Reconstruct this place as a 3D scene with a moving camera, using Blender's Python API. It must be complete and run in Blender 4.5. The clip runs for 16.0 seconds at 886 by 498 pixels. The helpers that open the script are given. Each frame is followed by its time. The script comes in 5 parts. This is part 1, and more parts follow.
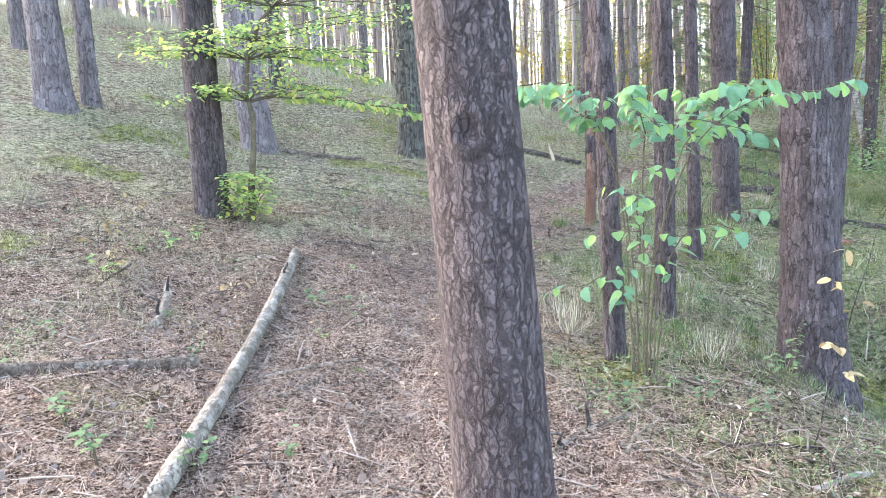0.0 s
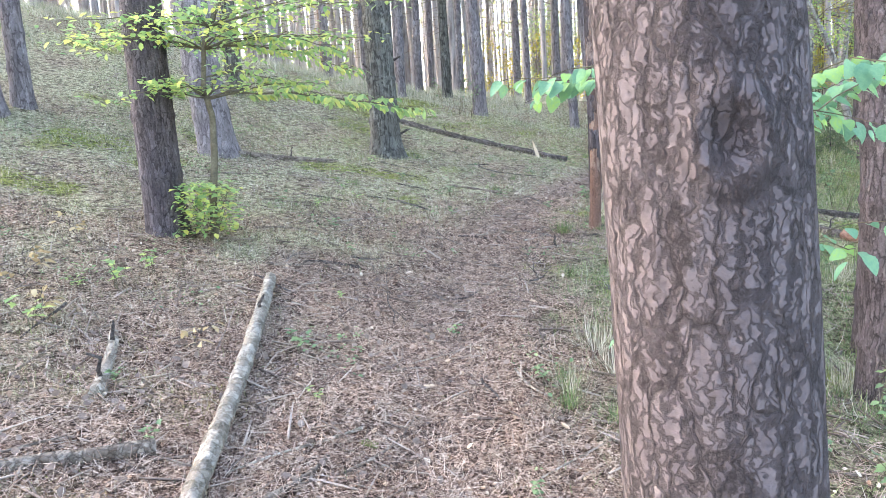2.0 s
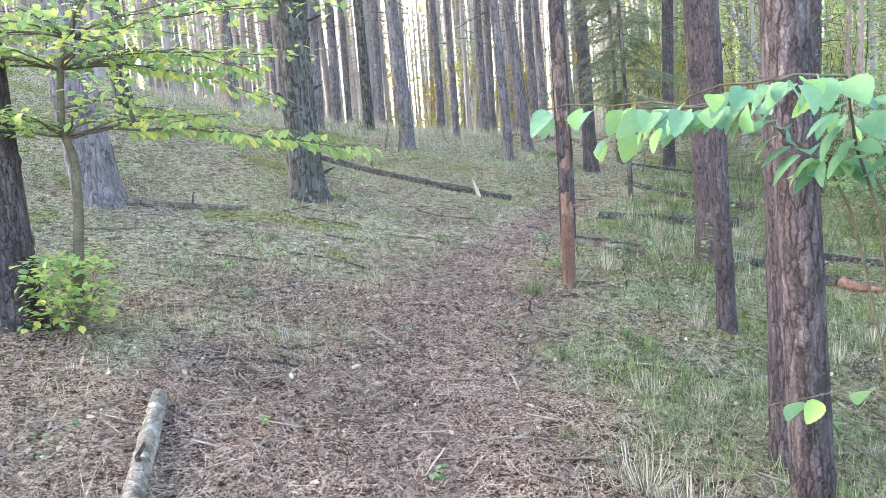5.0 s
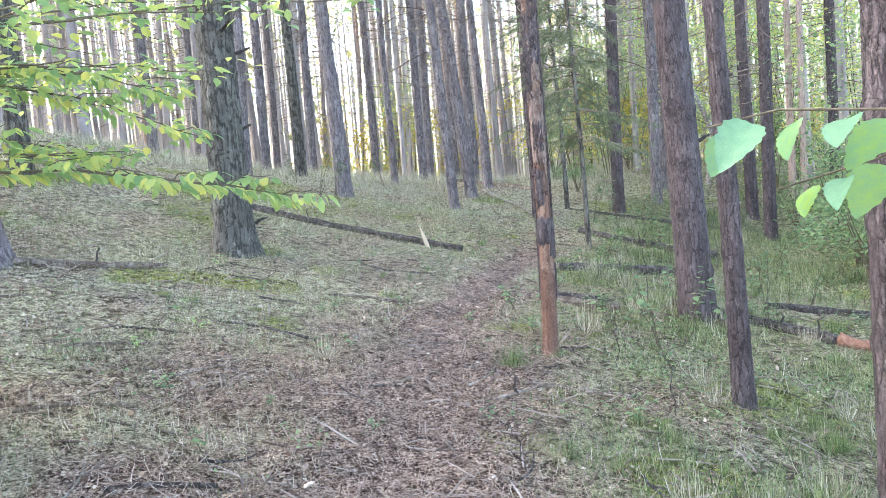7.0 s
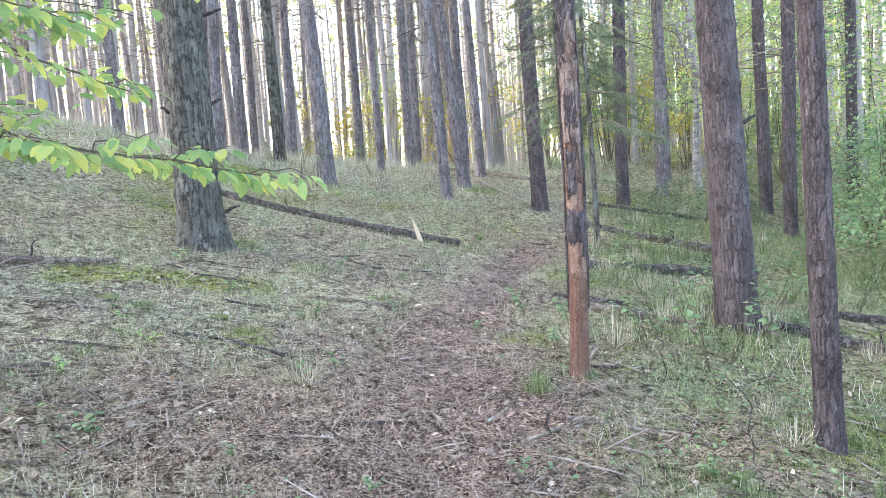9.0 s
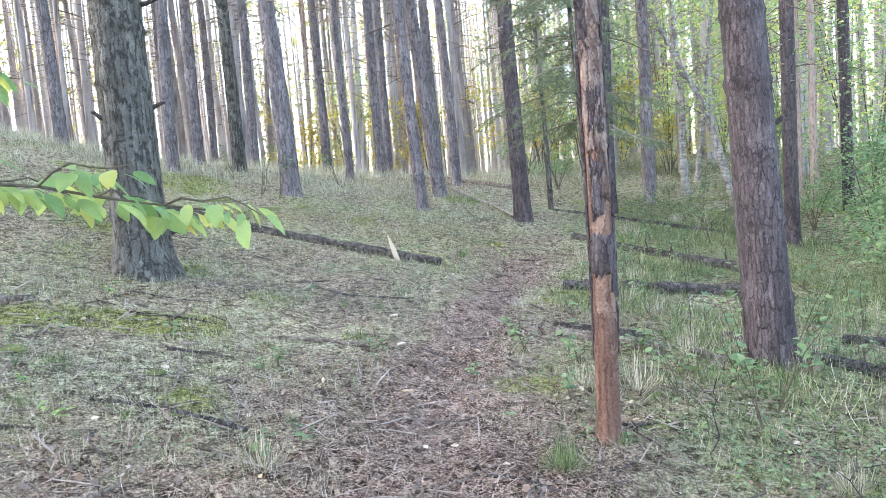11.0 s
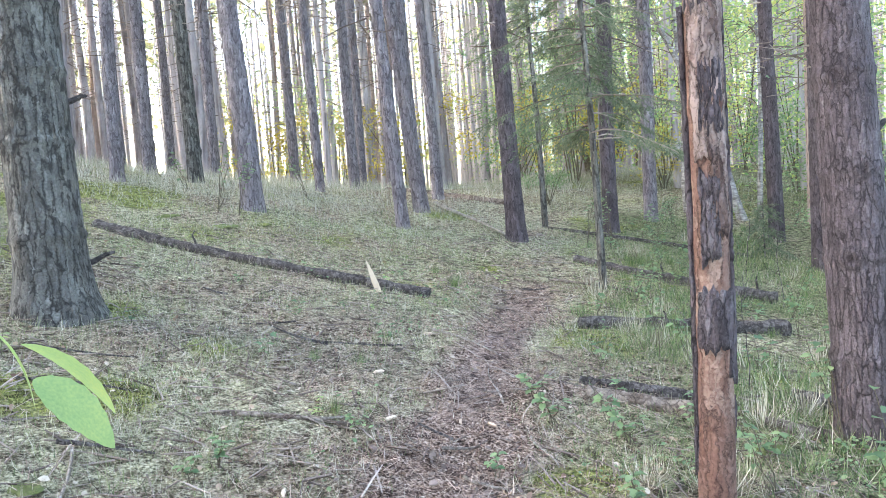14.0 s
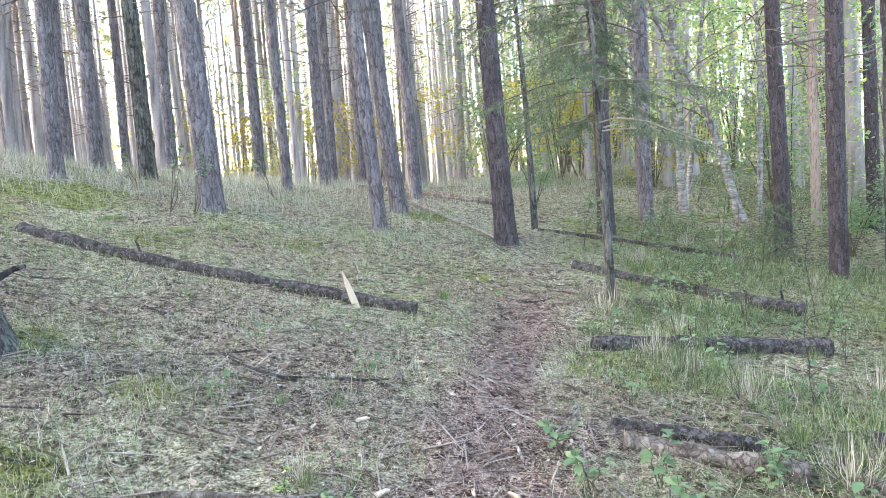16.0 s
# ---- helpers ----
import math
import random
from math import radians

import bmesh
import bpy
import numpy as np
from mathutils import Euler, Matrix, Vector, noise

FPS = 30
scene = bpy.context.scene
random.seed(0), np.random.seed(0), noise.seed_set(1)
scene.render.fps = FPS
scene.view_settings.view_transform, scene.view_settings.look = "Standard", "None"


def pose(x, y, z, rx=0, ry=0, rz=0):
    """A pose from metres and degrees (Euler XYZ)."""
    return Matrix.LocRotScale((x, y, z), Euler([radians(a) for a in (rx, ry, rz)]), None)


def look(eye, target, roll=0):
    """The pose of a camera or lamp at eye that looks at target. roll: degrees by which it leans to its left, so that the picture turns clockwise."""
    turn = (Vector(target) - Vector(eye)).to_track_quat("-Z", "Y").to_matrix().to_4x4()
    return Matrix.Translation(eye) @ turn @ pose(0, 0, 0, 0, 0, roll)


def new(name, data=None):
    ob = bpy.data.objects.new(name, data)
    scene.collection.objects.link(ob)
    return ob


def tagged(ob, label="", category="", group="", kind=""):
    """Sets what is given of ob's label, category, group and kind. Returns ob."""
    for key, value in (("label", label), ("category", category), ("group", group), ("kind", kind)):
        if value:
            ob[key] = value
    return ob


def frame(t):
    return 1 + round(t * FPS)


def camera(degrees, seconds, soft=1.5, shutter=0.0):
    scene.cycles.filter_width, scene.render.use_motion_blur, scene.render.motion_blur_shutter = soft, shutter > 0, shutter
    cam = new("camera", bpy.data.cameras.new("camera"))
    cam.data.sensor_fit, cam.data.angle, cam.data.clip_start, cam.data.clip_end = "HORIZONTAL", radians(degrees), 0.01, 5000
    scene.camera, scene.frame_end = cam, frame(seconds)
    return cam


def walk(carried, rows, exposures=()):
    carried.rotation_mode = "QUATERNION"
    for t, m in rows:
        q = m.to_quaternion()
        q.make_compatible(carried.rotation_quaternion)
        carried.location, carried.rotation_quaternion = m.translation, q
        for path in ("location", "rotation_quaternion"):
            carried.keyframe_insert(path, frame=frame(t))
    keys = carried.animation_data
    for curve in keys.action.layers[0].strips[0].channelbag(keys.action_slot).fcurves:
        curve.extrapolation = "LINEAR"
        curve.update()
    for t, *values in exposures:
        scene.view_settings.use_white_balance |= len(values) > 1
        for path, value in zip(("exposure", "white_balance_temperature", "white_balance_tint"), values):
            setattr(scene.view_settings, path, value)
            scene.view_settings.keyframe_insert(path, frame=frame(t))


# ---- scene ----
cam = camera(63.5, 16.0, soft=0.8)
METRES, EYE, TILT, LEAN, TURN = 8.8, 1.65, 0.0, 0.0, -4.9
ROWS = [
    (0.0, 0.0, 0.0, 0.0, -0.4, -9.14, 2.5),
    (0.5, -0.0117, 0.0291, -0.0006, -0.77, -9.01, 2.56),
    (1.0, -0.0252, 0.0584, 0.0032, -3.36, -9.31, 2.91),
    (1.5, -0.0321, 0.0898, 0.0022, -4.92, -9.88, 3.4),
    (2.0, -0.0379, 0.124, 0.0046, -3.78, -9.66, 3.67),
    (2.5, -0.0462, 0.1597, 0.0049, -4.35, -9.24, 3.69),
    (3.0, -0.056, 0.1921, 0.0096, -7.91, -8.08, 4.46),
    (3.5, -0.0576, 0.2221, 0.0104, -10.48, -8.38, 3.88),
    (4.0, -0.0565, 0.2547, 0.0132, -10.34, -7.97, 4.08),
    (6.5, -0.0624, 0.4093, 0.0201, -14.44, -7.24, 4.57),
    (7.0, -0.0631, 0.4461, 0.0206, -16.71, -4.51, 4.68),
    (7.5, -0.0616, 0.4741, 0.0186, -18.36, -5.24, 4.58),
    (8.0, -0.0557, 0.5062, 0.0181, -15.92, -4.89, 4.82),
    (8.5, -0.0497, 0.5419, 0.0161, -15.65, -5.38, 3.72),
    (9.0, -0.0475, 0.5768, 0.0178, -18.23, -5.36, 3.93),
    (9.5, -0.0432, 0.6097, 0.017, -20.89, -6.2, 3.38),
    (10.0, -0.0361, 0.6429, 0.0205, -20.53, -5.77, 4.58),
    (12.5, -0.008, 0.772, 0.031, -21.37, -4.79, 4.24),
    (13.0, -0.0014, 0.8053, 0.031, -21.32, -4.5, 3.72),
    (13.5, 0.0025, 0.8334, 0.0366, -22.71, -4.47, 3.7),
    (14.0, 0.0118, 0.8574, 0.0355, -23.33, -4.44, 4.25),
    (14.5, 0.022, 0.8845, 0.0375, -21.92, -4.11, 4.45),
    (15.0, 0.0289, 0.9139, 0.035, -22.18, -4.15, 3.97),
    (15.5, 0.0336, 0.9475, 0.0372, -23.59, -3.72, 3.28),
    (16.0, 0.0417, 0.9763, 0.0371, -25.81, -4.74, 4.23),
]
walk(cam, [(t, pose(0, 0, EYE, TILT, LEAN, TURN) @ pose(METRES * x, METRES * y, METRES * z, 90 + pitch, roll, yaw)) for t, x, y, z, yaw, pitch, roll in ROWS], exposures=((0.0, 3.82, 6600, 12), (16.0, 3.88, 6440, 12)))

# ---- light ----
world = bpy.data.worlds.new("sky")
world.use_nodes = True
scene.world = world
SUN_AZ, SUN_EL = radians(-58), radians(28)
sky = world.node_tree.nodes.new("ShaderNodeTexSky")
sky.sky_type, sky.sun_disc, sky.sun_elevation, sky.sun_rotation = "NISHITA", False, SUN_EL, SUN_AZ
sky.dust_density, sky.air_density, sky.ozone_density = 2.5, 1.0, 1.0
world.node_tree.links.new(sky.outputs[0], world.node_tree.nodes["Background"].inputs[0])
world.node_tree.nodes["Background"].inputs[1].default_value = 0.15
sun = new("sun", bpy.data.lights.new("sun", "SUN"))
sun.data.energy, sun.data.angle, sun.data.color = 2.0, radians(12), (1.0, 0.92, 0.82)
sun.matrix_world = look((0, 0, 0), (-math.sin(SUN_AZ) * math.cos(SUN_EL), -math.cos(SUN_AZ) * math.cos(SUN_EL), -math.sin(SUN_EL)))


# ---- material helpers ----
def material(name, colors, scale=6.0, fine=60.0, rough=0.85, bump=0.3, vary=0.0, by="object", through_light=0.0, stretch=(1, 1, 1), mark=None, mark_color=None):
    """Procedural surface: a ramp over two noises, fine relief, a random shift per piece, an optional second colour by a vertex mark."""
    m = bpy.data.materials.new(name)
    m.use_nodes = True
    n, l = m.node_tree.nodes, m.node_tree.links
    p = n["Principled BSDF"]
    p.inputs["Roughness"].default_value = rough
    p.inputs["Specular IOR Level"].default_value = 0.25
    tc, mp = n.new("ShaderNodeTexCoord"), n.new("ShaderNodeMapping")
    mp.inputs["Scale"].default_value = stretch
    l.new(tc.outputs["Object"], mp.inputs["Vector"])
    a, b = n.new("ShaderNodeTexNoise"), n.new("ShaderNodeTexNoise")
    for node, s in ((a, scale), (b, fine)):
        node.inputs["Scale"].default_value = s
        node.inputs["Detail"].default_value = 5
        l.new(mp.outputs[0], node.inputs["Vector"])
    mix = n.new("ShaderNodeMath")
    mix.operation = "MULTIPLY_ADD"
    mix.inputs[1].default_value = 0.45
    half = n.new("ShaderNodeMath")
    half.operation = "MULTIPLY"
    half.inputs[1].default_value = 0.55
    l.new(a.outputs[0], half.inputs[0])
    l.new(b.outputs[0], mix.inputs[0])
    l.new(half.outputs[0], mix.inputs[2])
    value = mix.outputs[0]
    if vary:
        rnd = n.new("ShaderNodeNewGeometry").outputs["Random Per Island"] if by == "island" else n.new("ShaderNodeObjectInfo").outputs["Random"]
        add = n.new("ShaderNodeMath")
        add.operation = "MULTIPLY_ADD"
        add.inputs[1].default_value = vary
        l.new(rnd, add.inputs[0])
        sub = n.new("ShaderNodeMath")
        sub.operation = "SUBTRACT"
        sub.inputs[1].default_value = vary / 2
        l.new(value, add.inputs[2])
        l.new(add.outputs[0], sub.inputs[0])
        value = sub.outputs[0]
    ramp = n.new("ShaderNodeValToRGB")
    e = ramp.color_ramp.elements
    lo, hi = (0.3, 0.7) if not vary else (0.12, 0.88)
    while len(e) < len(colors):
        e.new(0.5)
    for i, c in enumerate(colors):
        e[i].position = lo + (hi - lo) * i / max(1, len(colors) - 1)
        e[i].color = (*c, 1)
    l.new(value, ramp.inputs[0])
    color = ramp.outputs[0]
    if mark:
        at = n.new("ShaderNodeAttribute")
        at.attribute_name = mark
        mx = n.new("ShaderNodeMixRGB")
        l.new(at.outputs["Fac"], mx.inputs[0])
        l.new(color, mx.inputs[1])
        mx.inputs[2].default_value = (*mark_color, 1)
        color = mx.outputs[0]
    l.new(color, p.inputs["Base Color"])
    if bump:
        bp = n.new("ShaderNodeBump")
        bp.inputs["Strength"].default_value = bump
        bp.inputs["Distance"].default_value = 0.01
        l.new(b.outputs[0], bp.inputs["Height"])
        l.new(bp.outputs[0], p.inputs["Normal"])
    if through_light:
        tr, ms = n.new("ShaderNodeBsdfTranslucent"), n.new("ShaderNodeMixShader")
        ms.inputs[0].default_value = through_light
        l.new(color, tr.inputs["Color"])
        l.new(p.outputs[0], ms.inputs[1])
        l.new(tr.outputs[0], ms.inputs[2])
        l.new(ms.outputs[0], n["Material Output"].inputs["Surface"])
    return m


def ground_material():
    m = bpy.data.materials.new("forest_floor")
    m.use_nodes = True
    n, l = m.node_tree.nodes, m.node_tree.links
    p = n["Principled BSDF"]
    p.inputs["Roughness"].default_value = 0.95
    p.inputs["Specular IOR Level"].default_value = 0.1
    geo = n.new("ShaderNodeNewGeometry")

    def noise_ramp(scale, colors, detail=8):
        t = n.new("ShaderNodeTexNoise")
        t.inputs["Scale"].default_value, t.inputs["Detail"].default_value, t.inputs["Roughness"].default_value = scale, detail, 0.7
        l.new(geo.outputs["Position"], t.inputs["Vector"])
        r = n.new("ShaderNodeValToRGB")
        e = r.color_ramp.elements
        while len(e) < len(colors):
            e.new(0.5)
        # Narrow ramp with a dark end: shade in the cover's gaps, put into colour.
        for i, c in enumerate(colors):
            e[i].position, e[i].color = 0.4 + 0.23 * i / (len(colors) - 1), (*c, 1)
        l.new(t.outputs[0], r.inputs[0])
        return t, r.outputs[0]

    fine, litter = noise_ramp(52, [(0.035, 0.02, 0.015), (0.17, 0.112, 0.083), (0.34, 0.25, 0.195), (0.56, 0.46, 0.38)])
    _, trod = noise_ramp(30, [(0.12, 0.086, 0.07), (0.27, 0.2, 0.17), (0.42, 0.34, 0.3)])
    _, green = noise_ramp(55, [(0.06, 0.056, 0.032), (0.265, 0.25, 0.155), (0.46, 0.435, 0.29), (0.62, 0.585, 0.43)])
    _, lush = noise_ramp(50, [(0.03, 0.035, 0.017), (0.1, 0.12, 0.05), (0.21, 0.235, 0.105), (0.36, 0.36, 0.2)])
    _, moss = noise_ramp(45, [(0.06, 0.068, 0.02), (0.2, 0.22, 0.06), (0.36, 0.375, 0.12)])
    color = litter
    for name, other in (("green", green), ("lush", lush), ("moss", moss), ("trod", trod)):
        at = n.new("ShaderNodeAttribute")
        at.attribute_name = name
        mx = n.new("ShaderNodeMixRGB")
        broken = n.new("ShaderNodeTexNoise")
        broken.inputs["Scale"].default_value, broken.inputs["Detail"].default_value = 9, 8
        l.new(geo.outputs["Position"], broken.inputs["Vector"])
        shift = n.new("ShaderNodeMath")
        shift.operation = "MULTIPLY_ADD"
        shift.inputs[1].default_value, shift.inputs[2].default_value = 2.2, -1.1
        l.new(broken.outputs[0], shift.inputs[0])
        both = n.new("ShaderNodeMath")
        both.operation, both.use_clamp = "ADD", True
        l.new(at.outputs["Fac"], both.inputs[0])
        l.new(shift.outputs[0], both.inputs[1])
        sure = n.new("ShaderNodeMath")
        sure.operation = "MULTIPLY"
        l.new(both.outputs[0], sure.inputs[0])
        l.new(at.outputs["Fac"], sure.inputs[1])
        l.new(sure.outputs[0], mx.inputs[0])
        l.new(color, mx.inputs[1])
        l.new(other, mx.inputs[2])
        color = mx.outputs[0]
    # Random mottling; its dark end also stands for shade in crevices.
    _, clump_shade = noise_ramp(13, [(0.3, 0.27, 0.25), (0.8, 0.79, 0.78), (1.15, 1.15, 1.15), (1.4, 1.38, 1.35)], 5)
    mottled = n.new("ShaderNodeMixRGB")
    mottled.blend_type = "MULTIPLY"
    mottled.inputs[0].default_value = 1.0
    l.new(color, mottled.inputs[1])
    l.new(clump_shade, mottled.inputs[2])
    l.new(mottled.outputs[0], p.inputs["Base Color"])
    bp = n.new("ShaderNodeBump")
    bp.inputs["Strength"].default_value, bp.inputs["Distance"].default_value = 1.0, 0.05
    l.new(fine.outputs[0], bp.inputs["Height"])
    l.new(bp.outputs[0], p.inputs["Normal"])
    return m


def bark_material(name, colors, crack, scale=21.0, tall=0.4, depth=0.012, crack_width=0.07, flake=0.35, vary=0.4, ragged=0.75):
    """Plated bark: warped cells with dark cracks, a tint per plate, smaller flakes on the plates, fine grain."""
    m = bpy.data.materials.new(name)
    m.use_nodes = True
    n, l = m.node_tree.nodes, m.node_tree.links
    p = n["Principled BSDF"]
    p.inputs["Roughness"].default_value, p.inputs["Specular IOR Level"].default_value = 0.85, 0.25

    def node(kind, **sockets):
        x = n.new(kind)
        for key, value in sockets.items():
            x.inputs[key].default_value = value
        return x

    def math_node(op, a, b, clamp=False):
        x = n.new("ShaderNodeMath")
        x.operation, x.use_clamp = op, clamp
        for k, v in enumerate((a, b)):
            if isinstance(v, (int, float)):
                x.inputs[k].default_value = v
            else:
                l.new(v, x.inputs[k])
        return x.outputs[0]

    tc = n.new("ShaderNodeTexCoord")
    warp = node("ShaderNodeTexNoise", Scale=26.0, Detail=8.0, Roughness=0.62)
    l.new(tc.outputs["Object"], warp.inputs["Vector"])
    shift = n.new("ShaderNodeVectorMath")
    shift.operation = "SUBTRACT"
    shift.inputs[1].default_value = (0.5, 0.5, 0.5)
    l.new(warp.outputs["Color"], shift.inputs[0])
    amount = n.new("ShaderNodeVectorMath")
    amount.operation = "SCALE"
    amount.inputs["Scale"].default_value = ragged / scale
    l.new(shift.outputs[0], amount.inputs[0])
    moved = n.new("ShaderNodeVectorMath")
    l.new(tc.outputs["Object"], moved.inputs[0])
    l.new(amount.outputs[0], moved.inputs[1])

    def cells(s, z, feature):
        mp = n.new("ShaderNodeMapping")
        mp.inputs["Scale"].default_value = (1, 1, z)
        l.new(moved.outputs[0], mp.inputs["Vector"])
        v = n.new("ShaderNodeTexVoronoi")
        v.feature = feature
        v.inputs["Scale"].default_value = s
        l.new(mp.outputs[0], v.inputs["Vector"])
        return v

    edge = cells(scale, tall, "DISTANCE_TO_EDGE").outputs["Distance"]
    tint = cells(scale, tall, "F1").outputs["Color"]
    flakes = cells(scale * 2.1, min(1.0, tall * 1.9), "DISTANCE_TO_EDGE").outputs["Distance"]
    layer = cells(scale * 2.1, min(1.0, tall * 1.9), "F1").outputs["Color"]
    grain = node("ShaderNodeTexNoise", Scale=70.0, Detail=6.0)
    broad = node("ShaderNodeTexNoise", Scale=3.0, Detail=4.0)
    for t in (grain, broad):
        l.new(tc.outputs["Object"], t.inputs["Vector"])
    sep, sep2 = n.new("ShaderNodeSeparateColor"), n.new("ShaderNodeSeparateColor")
    l.new(tint, sep.inputs[0])
    l.new(layer, sep2.inputs[0])
    value = math_node("MULTIPLY", grain.outputs[0], 0.45)
    value = math_node("ADD", value, math_node("MULTIPLY", sep.outputs[0], vary * 0.5))
    value = math_node("ADD", value, math_node("MULTIPLY", sep2.outputs[1], vary * 0.4))
    value = math_node("ADD", value, math_node("MULTIPLY", broad.outputs[0], 0.35))
    ramp = n.new("ShaderNodeValToRGB")
    e = ramp.color_ramp.elements
    while len(e) < len(colors):
        e.new(0.5)
    for i, c in enumerate(colors):
        e[i].position, e[i].color = 0.33 + 0.5 * i / (len(colors) - 1), (*c, 1)
    l.new(value, ramp.inputs[0])
    patchy = node("ShaderNodeTexNoise", Scale=11.0, Detail=5.0)
    l.new(tc.outputs["Object"], patchy.inputs["Vector"])
    gate = math_node("MULTIPLY", math_node("SUBTRACT", patchy.outputs[0], 0.4), 5.0, True)
    open_by = math_node("ADD", math_node("MULTIPLY", gate, 1.3 * crack_width), 0.004)
    dark = math_node("MULTIPLY", math_node("SUBTRACT", 1.0, math_node("DIVIDE", edge, open_by), True), 0.85)
    dark = math_node("MAXIMUM", dark, math_node("MULTIPLY", math_node("SUBTRACT", 1.0, math_node("DIVIDE", flakes, 0.045), True), flake))
    scar = n.new("ShaderNodeAttribute")
    scar.attribute_name = "knot"
    dark = math_node("MAXIMUM", dark, math_node("MULTIPLY", scar.outputs["Fac"], 0.8))
    mx = n.new("ShaderNodeMixRGB")
    l.new(dark, mx.inputs[0])
    l.new(ramp.outputs[0], mx.inputs[1])
    mx.inputs[2].default_value = (*crack, 1)
    l.new(mx.outputs[0], p.inputs["Base Color"])
    height = math_node("MULTIPLY", math_node("DIVIDE", edge, crack_width * 2.0, True), 1.0)
    height = math_node("ADD", height, math_node("MULTIPLY", math_node("DIVIDE", flakes, 0.1, True), 0.3))
    height = math_node("ADD", height, math_node("MULTIPLY", sep2.outputs[0], 0.8))
    height = math_node("ADD", height, math_node("MULTIPLY", grain.outputs[0], 0.4))
    bp = node("ShaderNodeBump", Strength=1.0, Distance=depth)
    l.new(height, bp.inputs["Height"])
    l.new(bp.outputs[0], p.inputs["Normal"])
    return m


GROUND = ground_material()
BARK = bark_material("pine_bark", [(0.06, 0.046, 0.047), (0.092, 0.073, 0.075), (0.125, 0.102, 0.104), (0.185, 0.158, 0.157)], (0.04, 0.029, 0.029), 30, 0.22, 0.013, 0.05, 0.15, 0.22, 1.7)
# Grey bark for pines further back, lightened and blued to carry haze.
BARK_MID = bark_material("hazed_grey_bark", [(0.1, 0.083, 0.087), (0.165, 0.142, 0.147), (0.235, 0.207, 0.211), (0.36, 0.325, 0.325)], (0.045, 0.035, 0.035), 20, 0.2, 0.014, 0.09, 0.45)
BARK_GREEN = bark_material("lichen_bark", [(0.06, 0.054, 0.046), (0.11, 0.103, 0.088), (0.17, 0.163, 0.142), (0.27, 0.262, 0.23)], (0.015, 0.012, 0.01), 19, 0.13, 0.022, 0.19, 0.35, 0.4, 1.0)
BARK_RED = bark_material("reddish_bark", [(0.046, 0.035, 0.037), (0.08, 0.063, 0.066), (0.12, 0.098, 0.102), (0.19, 0.164, 0.166)], (0.017, 0.012, 0.012), 29, 0.18, 0.013, 0.08, 0.35, 0.4, 1.0)
# Far copy of pine bark; haze of distance is put into its pale colours.
BARK_HAZED = material("hazed_distant_bark", [(0.16, 0.132, 0.13), (0.28, 0.245, 0.24), (0.4, 0.36, 0.35), (0.52, 0.47, 0.455)], 5, 30, 0.9, 0.6, vary=0.35, stretch=(1, 1, 0.4), mark="crack", mark_color=(0.11, 0.088, 0.084))
BARK_WARM = material("upper_bark", [(0.22, 0.16, 0.135), (0.34, 0.26, 0.22), (0.46, 0.37, 0.32)], 5, 30, 0.9, 0.5, vary=0.3, mark="crack", mark_color=(0.12, 0.08, 0.065))
BARE_WOOD = bark_material("bared_wood", [(0.072, 0.036, 0.026), (0.135, 0.072, 0.052), (0.195, 0.118, 0.088), (0.3, 0.21, 0.165)], (0.045, 0.025, 0.019), 18, 0.07, 0.004, 0.035, 0.3, 0.5, 1.2)
BIRCH = material("birch_bark", [(0.06, 0.05, 0.043), (0.17, 0.155, 0.14), (0.36, 0.34, 0.31), (0.52, 0.5, 0.46)], 7, 26, 0.8, 0.4, stretch=(0.6, 0.6, 3), mark="crack", mark_color=(0.08, 0.07, 0.06))
INNER_BARK = bark_material("inner_bark", [(0.065, 0.037, 0.03), (0.118, 0.074, 0.06), (0.175, 0.12, 0.1), (0.28, 0.21, 0.18)], (0.03, 0.019, 0.016), 22, 0.16, 0.006, 0.06, 0.4, 0.6, 1.2)
LOG_PALE = bark_material("weathered_log", [(0.12, 0.097, 0.073), (0.19, 0.16, 0.125), (0.26, 0.225, 0.182), (0.38, 0.34, 0.285)], (0.075, 0.058, 0.043), 15, 0.9, 0.006, 0.035, 0.3, 0.6, 1.4)
LOG_DARK = bark_material("rotten_log", [(0.024, 0.019, 0.017), (0.047, 0.038, 0.034), (0.08, 0.067, 0.061), (0.17, 0.15, 0.137)], (0.012, 0.01, 0.009), 26, 0.9, 0.01, 0.06, 0.3, 0.6, 1.5)
LOG_BROWN = bark_material("fallen_brown_wood", [(0.055, 0.04, 0.03), (0.11, 0.083, 0.064), (0.17, 0.135, 0.108), (0.25, 0.207, 0.17)], (0.035, 0.025, 0.018), 17, 0.7, 0.008, 0.06, 0.4, 0.6)
RED_ROT = material("red_rotten_wood", [(0.06, 0.032, 0.024), (0.16, 0.085, 0.06), (0.3, 0.18, 0.13)], 14, 60, 0.9, 0.7)
SPLINTER = material("split_wood", [(0.35, 0.25, 0.16), (0.52, 0.4, 0.28), (0.64, 0.52, 0.4)], 10, 60, 0.75, 0.3, vary=0.5, stretch=(1, 1, 0.2))
TWIG = material("dead_twig", [(0.07, 0.05, 0.04), (0.2, 0.155, 0.125), (0.36, 0.3, 0.25)], 12, 60, 0.9, 0.3, vary=0.7, by="island")
STEM = material("green_stem", [(0.045, 0.036, 0.024), (0.1, 0.085, 0.055), (0.16, 0.14, 0.095)], 12, 60, 0.8, 0.2)
